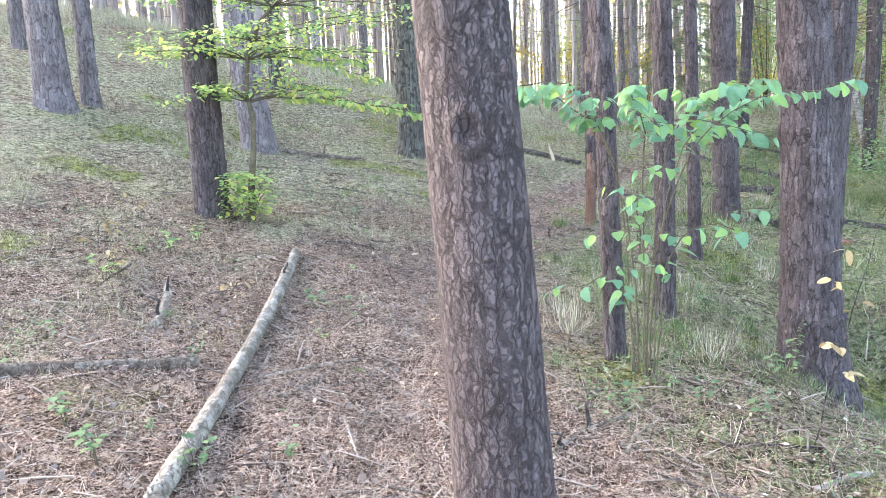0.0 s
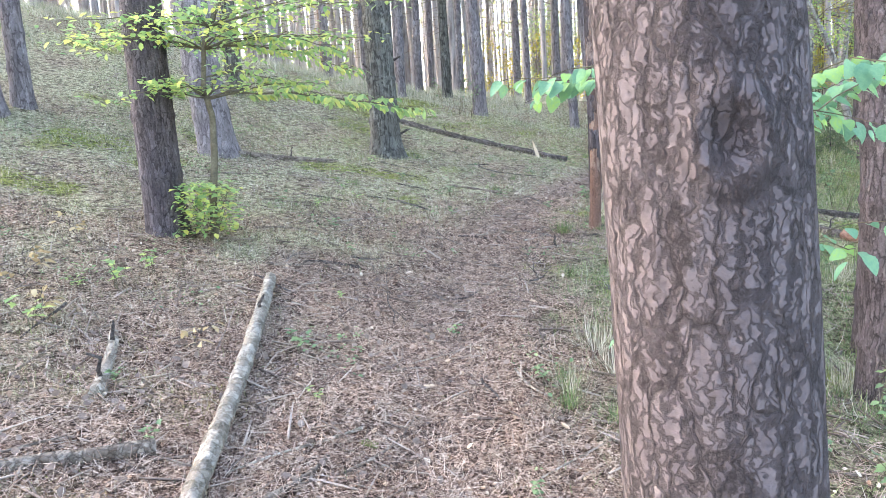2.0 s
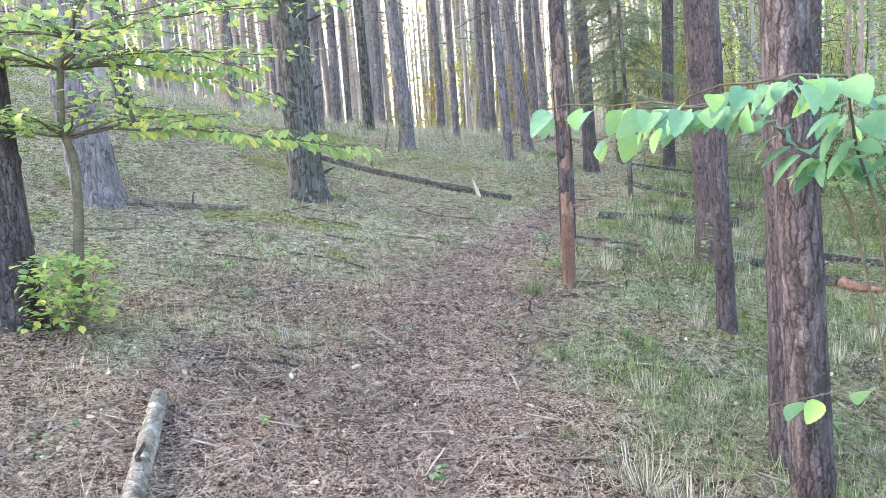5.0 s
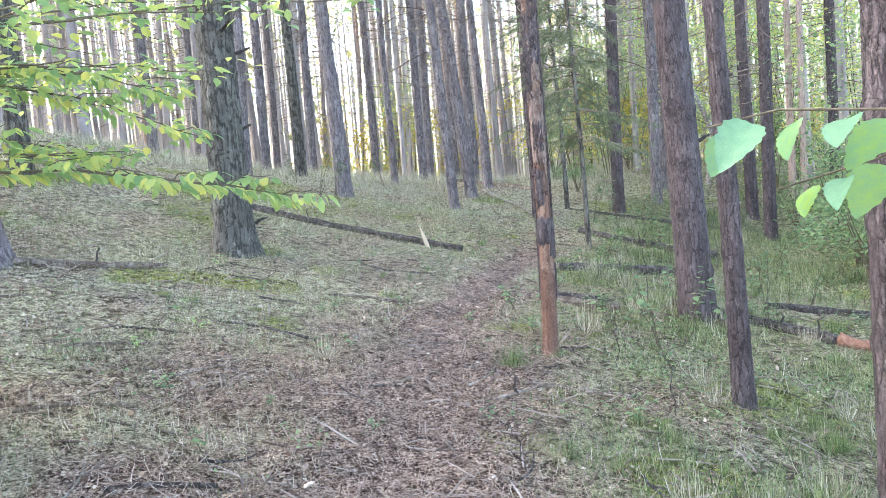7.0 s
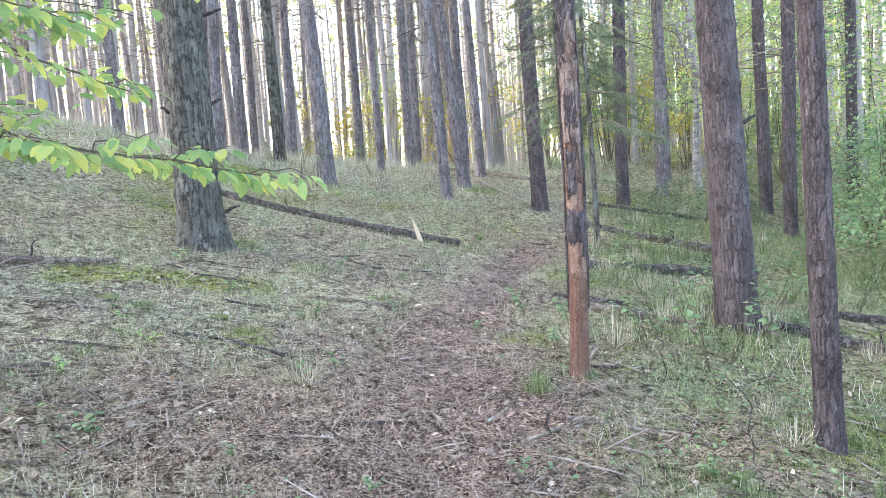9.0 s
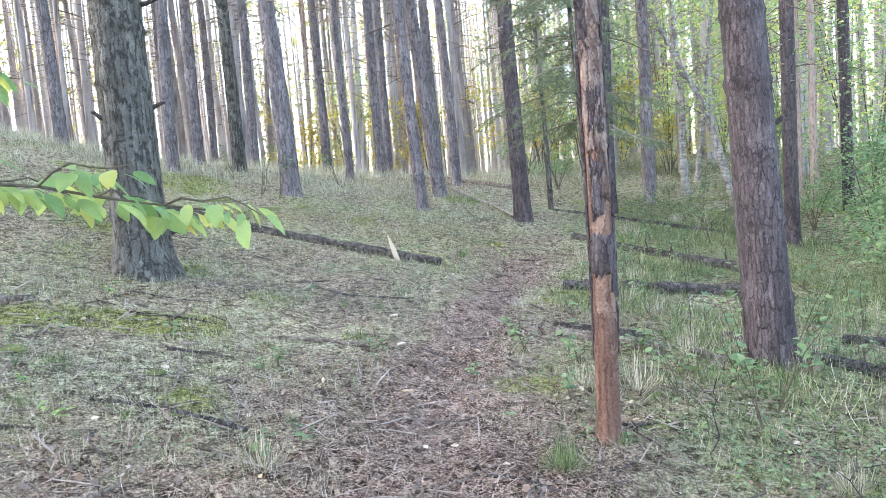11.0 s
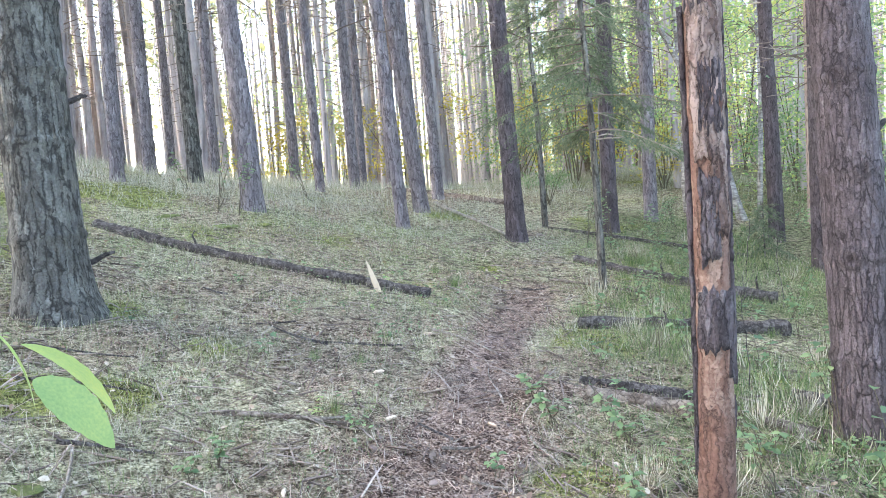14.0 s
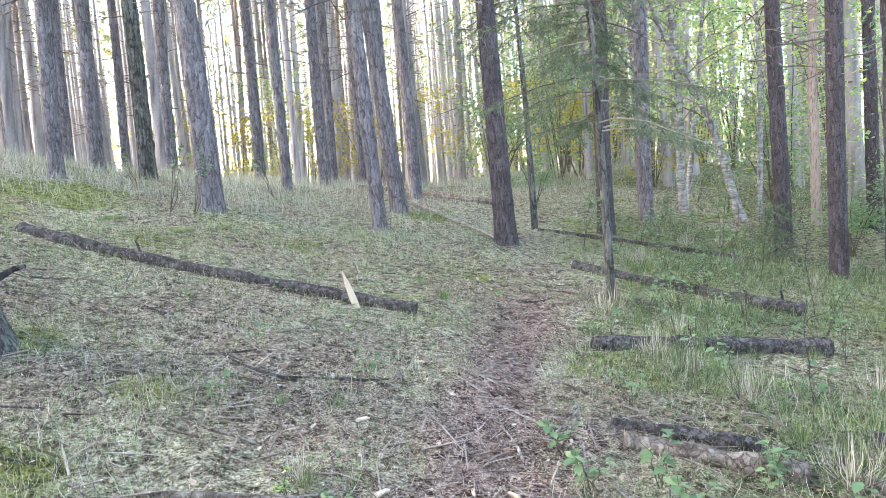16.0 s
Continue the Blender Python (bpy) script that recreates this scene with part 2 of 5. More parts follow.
NEEDLES = material("dry_needles", [(0.035, 0.018, 0.013), (0.16, 0.096, 0.068), (0.32, 0.22, 0.163), (0.48, 0.37, 0.29)], 2, 20, 0.8, 0.0, vary=0.95, by="island")
GRASS = material("wood_grass", [(0.03, 0.055, 0.02), (0.1, 0.16, 0.058), (0.2, 0.265, 0.1), (0.38, 0.41, 0.2)], 1.2, 9, 0.7, 0.0, vary=0.75, by="island", through_light=0.35)
STRAW = material("pale_dry_grass", [(0.1, 0.09, 0.055), (0.3, 0.272, 0.185), (0.49, 0.45, 0.335), (0.68, 0.63, 0.51)], 1.2, 9, 0.8, 0.0, vary=0.8, by="island", through_light=0.35)
CREST = material("bleached_grass", [(0.2, 0.2, 0.13), (0.34, 0.33, 0.24), (0.47, 0.45, 0.36), (0.62, 0.6, 0.5)], 1.2, 9, 0.8, 0.0, vary=0.7, by="island", through_light=0.35)
MOSS = material("moss", [(0.05, 0.06, 0.02), (0.125, 0.14, 0.045), (0.22, 0.235, 0.08)], 14, 120, 0.95, 1.0)
MOSS_BLADE = material("moss_shoots", [(0.08, 0.1, 0.025), (0.19, 0.215, 0.05), (0.32, 0.34, 0.09), (0.46, 0.46, 0.16)], 2, 12, 0.8, 0.0, vary=0.7, by="island", through_light=0.3)
# Sky sheen is put into the bluish tones, light shining through into the yellow-green.
HAZEL = material("hazel_leaf", [(0.13, 0.27, 0.165), (0.18, 0.34, 0.2), (0.23, 0.4, 0.18), (0.31, 0.47, 0.11)], 5, 40, 0.4, 0.2, vary=0.6, through_light=0.5)
SAPLING_LEAF = material("sapling_leaf", [(0.18, 0.31, 0.13), (0.29, 0.42, 0.16), (0.43, 0.53, 0.18), (0.62, 0.6, 0.17)], 2, 30, 0.45, 0.1, vary=0.75, by="island", through_light=0.55)
SAPLING_LEAF_ONE = material("sapling_leaf_single", [(0.18, 0.31, 0.13), (0.29, 0.42, 0.16), (0.43, 0.53, 0.18), (0.62, 0.6, 0.17)], 2, 30, 0.45, 0.1, vary=0.75, through_light=0.55)
SHRUB_LEAF = material("shrub_leaf", [(0.085, 0.15, 0.075), (0.15, 0.23, 0.11), (0.23, 0.32, 0.15), (0.36, 0.42, 0.2)], 0.8, 20, 0.55, 0.0, vary=0.5, by="island", through_light=0.4)
YELLOW_LEAF = material("autumn_leaf", [(0.25, 0.22, 0.05), (0.42, 0.35, 0.06), (0.58, 0.46, 0.1)], 0.8, 20, 0.6, 0.0, vary=0.5, by="island", through_light=0.4)
CROWN = material("pine_needle_crown", [(0.09, 0.11, 0.06), (0.17, 0.195, 0.105), (0.28, 0.295, 0.165), (0.44, 0.41, 0.24)], 0.5, 10, 0.7, 0.0, vary=0.5, by="island", through_light=0.4)
FAR_LEAF = material("distant_leaf", [(0.2, 0.22, 0.11), (0.34, 0.34, 0.16), (0.46, 0.43, 0.2), (0.56, 0.5, 0.28)], 0.15, 3, 0.7, 0.0, vary=0.5, by="island", through_light=0.55)
SPRUCE = material("spruce_needles", [(0.05, 0.075, 0.04), (0.1, 0.13, 0.072), (0.17, 0.195, 0.115), (0.25, 0.26, 0.17)], 2, 20, 0.65, 0.0, vary=0.6, by="island", through_light=0.3)
DEAD_LEAF = material("fallen_leaf", [(0.12, 0.07, 0.045), (0.25, 0.165, 0.11), (0.38, 0.28, 0.19), (0.55, 0.48, 0.38)], 3, 40, 0.8, 0.0, vary=0.8, by="island", through_light=0.15)
CONE = material("pine_cone", [(0.08, 0.055, 0.045), (0.17, 0.125, 0.1), (0.28, 0.22, 0.185)], 20, 90, 0.85, 0.5, vary=0.4, by="island")


# ---- terrain ----
def vnoise(x, y, size, seed):
    """Smooth value noise in the plane, -1 to 1, with features of the given size."""
    x, y = np.asarray(x, float) / size, np.asarray(y, float) / size
    i, j = np.floor(x), np.floor(y)
    u, v = x - i, y - j
    u, v = u * u * (3 - 2 * u), v * v * (3 - 2 * v)

    def h(a, b):
        s = np.sin(a * 127.1 + b * 311.7 + seed * 74.7) * 43758.5453
        return (s - np.floor(s)) * 2 - 1
    return (h(i, j) * (1 - u) + h(i + 1, j) * u) * (1 - v) + (h(i, j + 1) * (1 - u) + h(i + 1, j + 1) * u) * v


def eased(v, lo, hi, s=1.2):
    v = np.asarray(v, float)
    v = v - s * np.logaddexp(0, (v - hi) / s)
    return v + s * np.logaddexp(0, (lo - v) / s)


def slope(x, y):
    a, b = eased(x, -8, 9), eased(y, -4, 21.5)
    x, y = np.asarray(x, float), np.asarray(y, float)
    z = -0.0588 - 0.104 * a + 0.0186 * b + 0.0093 * a * a - 0.0065 * a * b + 0.0068 * b * b
    return z - 0.62 * np.exp(-((x - 4.2) / 1.0) ** 2 - ((y - 4.8) / 1.8) ** 2)


def path_x(y):
    return np.interp(y, [-4, 0, 3.8, 6, 8.5, 10.5, 12, 13.8, 14.7, 17, 20], [-0.2, -0.1, 0.0, 0.42, 1.18, 2.25, 3.35, 5.0, 5.9, 7.2, 8.4])


def path_gap(x, y):
    """Signed distance across the trail: negative on its uphill side."""
    return (np.asarray(x, float) - path_x(y)) * np.interp(y, [0, 8, 12, 16], [1.0, 0.93, 0.72, 0.7])


def ground(x, y):
    near = np.exp(-((np.asarray(x) - 2) / 14) ** 2 - ((np.asarray(y) - 8) / 16) ** 2)
    rough = 0.028 * vnoise(x, y, 0.9, 3) + 0.02 * vnoise(x, y, 0.33, 5) + 0.014 * vnoise(x, y, 0.14, 9)
    far = 0.25 * vnoise(x, y, 9, 12) * (1 - near)
    return slope(x, y) + rough * near + far - 0.035 * np.exp(-(path_gap(x, y) / 0.35) ** 2) * near


def gz(x, y):
    return float(ground(x, y))


def covers(x, y):
    """How green, mossy and trodden the floor is."""
    g = np.clip(path_gap(x, y), -30, 30)
    y = np.clip(y, -30, 60)
    n1, n2, n3 = vnoise(x, y, 1.6, 21), vnoise(x, y, 0.55, 22), vnoise(x, y, 0.8, 33)
    right = 1 / (1 + np.exp(-(g - 0.95 + 0.35 * n1) / 0.22)) * (0.25 + 0.75 / (1 + np.exp(-(y - 4.6 + 0.4 * n1) / 0.25)))
    far_left = 1 / (1 + np.exp(-(y - 8.2 + 1.2 * n1 + 0.5 * n2) / 0.7)) * 1 / (1 + np.exp((g + 0.5 + 0.2 * n2) / 0.12))
    left = 1 / (1 + np.exp((g + np.interp(y, [7, 10], [1.15, 0.75]) + 0.6 * n1) / 0.25)) * np.clip(0.68 + 0.6 * n2, 0, 1) * np.interp(y, [5, 8, 10], [0.6, 0.8, 1.0])
    edge = 1 / (1 + np.exp(-(np.abs(g) - np.interp(y, [9, 11, 14, 16], [0.45, 0.36, 0.22, -0.5]) + 0.15 * n2) / 0.07)) * 1 / (1 + np.exp(-(y - 9.6) / 0.6))
    green = np.clip(np.maximum.reduce([right, far_left, left, edge]) * np.where(y > 9, 0.88 + 0.35 * n2, 0.75 + 0.55 * n2), 0, 1)
    moss = np.clip((n3 + 0.55 * n2 - 0.42) * 2.2, 0, 1) * np.clip(green + 0.25, 0, 1) * (np.abs(g) > 0.4)
    moss = np.clip(moss + np.clip(0.5 + 0.9 * n3 + 0.5 * n2, 0, 1) * np.exp(-((x - 1.8) / 2.4) ** 2 - ((y - 17.4) / 1.4) ** 2), 0, 1)
    trod = np.exp(-(g / 0.24) ** 4) * np.clip(0.5 + 0.6 * n2, 0, 1) / (1 + np.exp((y - 14.2) / 0.4))
    return green, moss, trod


def lushness(x, y):
    """Where the ground below the trail is dark and grassy."""
    g = np.clip(path_gap(x, y), -30, 30)
    wild = 0.4 * vnoise(x, y, 1.1, 41) + 0.25 * vnoise(x, y, 0.4, 42)
    return np.clip(0.85 / (1 + np.exp(-(g - 1.0 + wild) / 0.2)) + 0.7 * np.exp(-((x - 5.2) / 1.5) ** 2 - ((y - 15.4) / 1.3) ** 2), 0, 1) * np.clip(0.85 + wild, 0, 1)


def axis(points):
    out = []
    for (a, b, step) in points:
        out += list(np.arange(a, b, step))
    return np.array(out)


def floats(mesh, name, values):
    at = mesh.attributes.new(name, "FLOAT", "POINT")
    at.data.foreach_set("value", np.asarray(values, np.float32))


def quick_mesh(name, verts, loops, sizes, mat):
    mesh = bpy.data.meshes.new(name)
    verts, loops, sizes = np.asarray(verts, np.float32).reshape(-1, 3), np.asarray(loops, np.int32).ravel(), np.asarray(sizes, np.int32)
    mesh.vertices.add(len(verts))
    mesh.vertices.foreach_set("co", verts.ravel())
    mesh.loops.add(len(loops))
    mesh.loops.foreach_set("vertex_index", loops)
    mesh.polygons.add(len(sizes))
    mesh.polygons.foreach_set("loop_start", np.r_[0, np.cumsum(sizes)[:-1]].astype(np.int32))
    mesh.update(calc_edges=True)
    mesh.validate()
    if mat:
        mesh.materials.append(mat)
    return mesh


def grid_mesh(name, verts, nu, nv, mat, wrap=False, smooth=True):
    """Quads over nv rows of nu points; wrap closes each row."""
    i, j = np.meshgrid(np.arange(nu if wrap else nu - 1), np.arange(nv - 1))
    k = (i + 1) % nu
    q = np.stack([j * nu + i, j * nu + k, (j + 1) * nu + k, (j + 1) * nu + i], -1).reshape(-1, 4)
    mesh = quick_mesh(name, verts, q, np.full(len(q), 4), mat)
    if smooth:
        mesh.polygons.foreach_set("use_smooth", np.ones(len(q), bool))
    return mesh


gx = axis([(-600, -100, 50), (-100, -40, 6), (-40, -12, 1.0), (-12, -5, 0.3), (-5, 8, 0.065), (8, 16, 0.3), (16, 50, 1.2), (50, 120, 7), (120, 601, 60)])
gy = axis([(-600, -100, 50), (-100, -20, 8), (-20, 0, 0.8), (0, 15.5, 0.065), (15.5, 26, 0.2), (26, 60, 1.0), (60, 120, 6), (120, 601, 60)])
X, Y = np.meshgrid(gx, gy)
floor = new("ground", grid_mesh("ground", np.stack([X, Y, ground(X, Y)], -1), len(gx), len(gy), GROUND))
for key, field in zip(("green", "moss", "trod"), covers(X, Y)):
    floats(floor.data, key, field.ravel())
floats(floor.data, "lush", lushness(X, Y).ravel())
tagged(floor, "sloping forest floor of brown needles, moss and a trodden trail", "forest floor", kind="structure")


# ---- building helpers ----
rng = np.random.default_rng(7)


def part(name, mesh, parent, label="", m=None):
    ob = new(name, mesh)
    ob.parent = parent
    if m is not None:
        ob.matrix_local = m
    if label:
        tagged(ob, label)
    return ob


def plates(s, z, w, h, turns, seed):
    """Plate pattern of bark: distance to the nearest crack and a height per plate; s wraps after the given number of cells."""
    u, v = s, z / h + 0.35 * np.sin(s * 2.1 + seed)
    iu, iv = np.floor(u), np.floor(v)
    f1, f2, pick, rise = np.full(u.shape, 9.0), np.full(u.shape, 9.0), np.zeros(u.shape), np.zeros(u.shape)
    for du in (-1, 0, 1):
        for dv in (-1, 0, 1):
            a, b = iu + du, iv + dv
            aw = np.mod(a, turns)
            r1 = np.sin(aw * 127.1 + b * 311.7 + seed * 17.3) * 43758.5453
            r2 = np.sin(aw * 269.5 + b * 183.3 + seed * 29.1) * 24634.6345
            r1, r2 = r1 - np.floor(r1), r2 - np.floor(r2)
            d = np.hypot(a + 0.1 + 0.8 * r1 - u, (b + 0.1 + 0.8 * r2 - v) * 1.15)
            closer = d < f1
            f2 = np.where(closer, f1, np.minimum(f2, d))
            pick = np.where(closer, r1, pick)
            rise = np.where(closer, b + 0.1 + 0.8 * r2 - v, rise)
            f1 = np.where(closer, d, f1)
    return f2 - f1, pick, rise


def tube(name, spine, radii, seg, mat, seed=0, plate=(0.045, 0.1), depth=0.0, wobble=0.06, cap=True, knots=(), sharp=0.16):
    """A trunk, log or limb: rings along a spine, with bark plates cut into it. knots: (angle, height, size) of collars."""
    spine, radii = np.asarray(spine, float), np.asarray(radii, float)
    nv = len(spine)
    t = np.gradient(spine, axis=0)
    t /= np.linalg.norm(t, axis=1)[:, None]
    ref = np.array([1.0, 0, 0]) if abs(t[:, 0]).mean() < 0.8 else np.array([0, 0, 1.0])
    u = ref - t * (t @ ref)[:, None]
    u /= np.linalg.norm(u, axis=1)[:, None]
    v = np.cross(t, u)
    along = np.r_[0, np.cumsum(np.linalg.norm(np.diff(spine, axis=0), axis=1))]
    th = np.linspace(0, 2 * np.pi, seg, endpoint=False)
    TH, AL = np.meshgrid(th, along)
    R = np.repeat(radii[:, None], seg, 1)
    R = R * (1 + wobble * np.sin(2 * TH + seed + 0.7 * AL) + 0.5 * wobble * np.sin(3 * TH - 1.3 * AL + 2 * seed) + 0.4 * wobble * np.sin(5 * TH + 2.1 * AL))
    crack, knot = np.zeros(R.shape), np.zeros(R.shape)
    if depth:
        turns = max(5, round(2 * np.pi * radii[len(radii) // 3] / plate[0]))
        girth = TH / (2 * np.pi) * turns
        warp = 0.22 * vnoise(np.cos(TH) * 3 + seed, AL * 9 + np.sin(TH) * 3, 0.6, seed)
        wave = 0.1 * vnoise(np.cos(TH) * 5 + seed, AL * 22 + np.sin(TH) * 5, 0.5, seed + 1)
        edge, pick, rise = plates(girth + warp + wave, AL + plate[1] * (warp + wave), *plate, turns, seed)
        e2, p2, rise2 = plates(girth * 2 + wave, AL, plate[0] / 2, plate[1] / 2.4, turns * 2, seed + 5)
        gap = np.clip(0.8 + 0.7 * vnoise(np.cos(TH) * 2 + seed, AL * 2 + np.sin(TH) * 2, 0.5, seed + 7), 0.2, 1.3)
        proud = np.clip(edge / sharp, 0, 1)
        lip = np.clip(e2 / 0.08, 0, 1)
        R = R + depth * gap * (proud - 0.7) + depth * 0.4 * (pick - 0.5) * proud + depth * 0.3 * rise * proud + depth * 0.4 * (p2 - 0.5 + 0.9 * rise2) * lip
        crack = np.clip(1.1 - edge / sharp, 0, 1) * gap * 0.9 + 0.35 * (1 - lip) * (p2 > 0.4) + 0.3 * np.clip(0.5 - pick, 0, 1)
    for (ka, kh, ks) in knots:
        d = np.hypot(((TH - ka + np.pi) % (2 * np.pi) - np.pi) * R, (AL - kh) * 0.8) / ks
        R = R + 0.22 * ks * np.exp(-((d - 0.85) / 0.35) ** 2) - 0.25 * ks * np.exp(-(d / 0.55) ** 2)
        crack = np.maximum(crack, 0.8 * np.exp(-(d / 0.5) ** 2))
        knot = np.maximum(knot, 0.75 * np.exp(-(d / 0.55) ** 2) + 0.5 * np.exp(-((d - 1.25) / 0.16) ** 2))
    co = spine[:, None, :] + R[..., None] * (np.cos(TH)[..., None] * u[:, None, :] + np.sin(TH)[..., None] * v[:, None, :])
    verts = co.reshape(-1, 3)
    i, j = np.meshgrid(np.arange(seg), np.arange(nv - 1))
    k = (i + 1) % seg
    q = np.stack([j * seg + i, j * seg + k, (j + 1) * seg + k, (j + 1) * seg + i], -1).reshape(-1, 4)
    loops, sizes = list(q.ravel()), [4] * len(q)
    if cap:
        verts = np.vstack([verts, spine[:1] - t[:1] * 0.15 * radii[0], spine[-1:] + t[-1:] * 0.15 * radii[-1]])
        crack, knot = np.r_[crack.ravel(), 0.3, 0.3], np.r_[knot.ravel(), 0.0, 0.0]
        n0, n1 = len(verts) - 2, len(verts) - 1
        for a in range(seg):
            b = (a + 1) % seg
            loops += [n0, b, a, n1, (nv - 1) * seg + a, (nv - 1) * seg + b]
            sizes += [3, 3]
    mesh = quick_mesh(name, verts, loops, sizes, mat)
    mesh.polygons.foreach_set("use_smooth", np.ones(len(sizes), bool))
    floats(mesh, "crack", np.clip(crack.ravel(), 0, 1))
    floats(mesh, "knot", np.clip(knot.ravel(), 0, 1))
    return mesh


def joined_tubes(name, lines, mat, seg=5):
    """Thin limbs in one mesh; each line is (points, radii)."""
    V, L, S, base = [], [], [], 0
    for pts, rad in lines:
        pts = np.asarray(pts, float)
        t = np.gradient(pts, axis=0)
        t /= np.maximum(np.linalg.norm(t, axis=1)[:, None], 1e-9)
        ref = np.array([0, 0, 1.0]) if abs(t[:, 2]).mean() < 0.8 else np.array([1.0, 0, 0])
        u = np.cross(t, ref)
        u /= np.maximum(np.linalg.norm(u, axis=1)[:, None], 1e-9)
        v = np.cross(t, u)
        th = np.linspace(0, 2 * np.pi, seg, endpoint=False)
        co = pts[:, None] + np.asarray(rad, float)[:, None, None] * (np.cos(th)[None, :, None] * u[:, None] + np.sin(th)[None, :, None] * v[:, None])
        V.append(co.reshape(-1, 3))
        n = len(pts)
        i, j = np.meshgrid(np.arange(seg), np.arange(n - 1))
        k = (i + 1) % seg
        L.append((base + np.stack([j * seg + i, j * seg + k, (j + 1) * seg + k, (j + 1) * seg + i], -1)).ravel())
        S.append(np.full(seg * (n - 1), 4))
        base += n * seg
    mesh = quick_mesh(name, np.vstack(V), np.concatenate(L), np.concatenate(S), mat)
    mesh.polygons.foreach_set("use_smooth", np.ones(len(mesh.polygons), bool))
    return mesh


def frames_of(direction, normal):
    d = direction / np.maximum(np.linalg.norm(direction, axis=1)[:, None], 1e-9)
    s = np.cross(d, normal)
    s /= np.maximum(np.linalg.norm(s, axis=1)[:, None], 1e-9)
    return d, s, np.cross(s, d)


def scatter_mesh(name, outline, faces, place, direction, normal, size, mat):
    """One mesh of many small pieces with the same outline (k points: along, across, up)."""
    outline = np.asarray(outline, float)
    d, s, n = frames_of(direction, normal)
    co = place[:, None] + size[:, None, None] * (outline[None, :, 0, None] * d[:, None] + outline[None, :, 1, None] * s[:, None] + outline[None, :, 2, None] * n[:, None])
    k, m = len(outline), len(place)
    flat = np.array([i for f in faces for i in f])
    loops = (np.arange(m)[:, None] * k + flat[None]).ravel()
    return quick_mesh(name, co, loops, np.tile([len(f) for f in faces], m), mat)


LEAF_OVAL = [(0, 0, 0), (0.25, 0.26, 0.05), (0.6, 0.3, 0.05), (1, 0, -0.1), (0.6, -0.3, 0.05), (0.25, -0.26, 0.05), (0.5, 0, -0.02)]
OVAL_FACES = [(0, 6, 1), (1, 6, 2), (2, 6, 3), (3, 6, 4), (4, 6, 5), (5, 6, 0)]
LEAF_LOBED = [(0, 0, 0), (0.1, 0.3, 0.06), (0.3, 0.17, 0.03), (0.45, 0.46, 0.07), (0.62, 0.2, 0.02), (1, 0, -0.12), (0.62, -0.2, 0.02), (0.45, -0.46, 0.07), (0.3, -0.17, 0.03), (0.1, -0.3, 0.06), (0.45, 0, -0.02)]
LOBED_FACES = [(a, 10, b) for a, b in zip(range(10), [1, 2, 3, 4, 5, 6, 7, 8, 9, 0])]
BLADE = [(0, 0.02, 0), (0, -0.02, 0), (0.55, -0.015, -0.03), (0.55, 0.015, -0.03), (1, 0, -0.3)]
BLADE_FACES = [(0, 1, 2, 3), (3, 2, 4)]


# ---- pines ----
def spine_of(height, lean, seed, bend=0.04):
    z = np.r_[np.arange(-0.25, 5.0, height[0]), np.linspace(5.0, height[1], 12)]
    x = lean[0] * z + bend * (np.sin(z * 0.45 + seed) - math.sin(seed)) * np.clip(z / 3, 0, 1)
    y = lean[1] * z + bend * (np.cos(z * 0.38 + seed * 1.7) - math.cos(seed * 1.7)) * np.clip(z / 3, 0, 1)
    return np.stack([x, y, z], -1)


def crown_mesh(name, seed, top=17.0, low=10.5, spread=1.8, tufts=110):
    r = np.random.default_rng(seed)
    n = tufts
    z = low + (top - low) * r.random(n) ** 0.8
    reach = spread * (1 - ((z - low) / (top - low)) ** 1.6) * (0.25 + 0.75 * r.random(n) ** 0.6) + 0.15
    whorl = np.round(z / 0.9) * 0.9 + r.normal(0, 0.16, n)
    ang = r.random(n) * 2 * np.pi + np.round(whorl / 0.9) * 0.8
    c = np.stack([reach * np.cos(ang), reach * np.sin(ang), whorl + 0.1 * reach], -1)
    per = 5
    place = np.repeat(c, per, 0) + r.normal(0, 0.13, (n * per, 3))
    out = np.repeat(np.stack([np.cos(ang), np.sin(ang), np.full(n, 0.25)], -1), per, 0) + r.normal(0, 0.7, (n * per, 3))
    return scatter_mesh(name, [(0, 0, 0), (0.5, 0.1, 0.03), (1, 0, -0.05), (0.5, -0.1, 0.03)], [(0, 1, 2, 3)], place, out, r.normal(0, 1, (n * per, 3)), 0.28 + 0.25 * r.random(n * per), CROWN)


def dead_branches(name, seed, low, high, count, reach=0.9):
    r = np.random.default_rng(seed)
    lines = []
    for _ in range(count):
        z, a, ln = low + (high - low) * r.random(), r.random() * 6.283, reach * (0.25 + r.random())
        rise = r.uniform(-0.35, 0.35)
        p = np.array([[0.05 * math.cos(a), 0.05 * math.sin(a), z], [0.5 * ln * math.cos(a), 0.5 * ln * math.sin(a), z + 0.5 * ln * rise], [ln * math.cos(a + 0.2), ln * math.sin(a + 0.2), z + ln * rise - 0.08 * ln]])
        lines.append((p, [0.014, 0.009, 0.004]))
        for _ in range(2):
            q = p[1] + (p[2] - p[1]) * r.random()
            lines.append((np.array([q, q + np.array([0.25 * math.cos(a + r.uniform(-1, 1)), 0.25 * math.sin(a + r.uniform(-1, 1)), r.uniform(-0.12, 0.12)])]), [0.006, 0.003]))
    return joined_tubes(name, lines, TWIG, 4)


CROWNS = [crown_mesh("crown", 40 + i) for i in range(4)]
DRY = [dead_branches("deadwood", 60 + i, 2.2 + 0.6 * i, 9.5, 40) for i in range(4)]


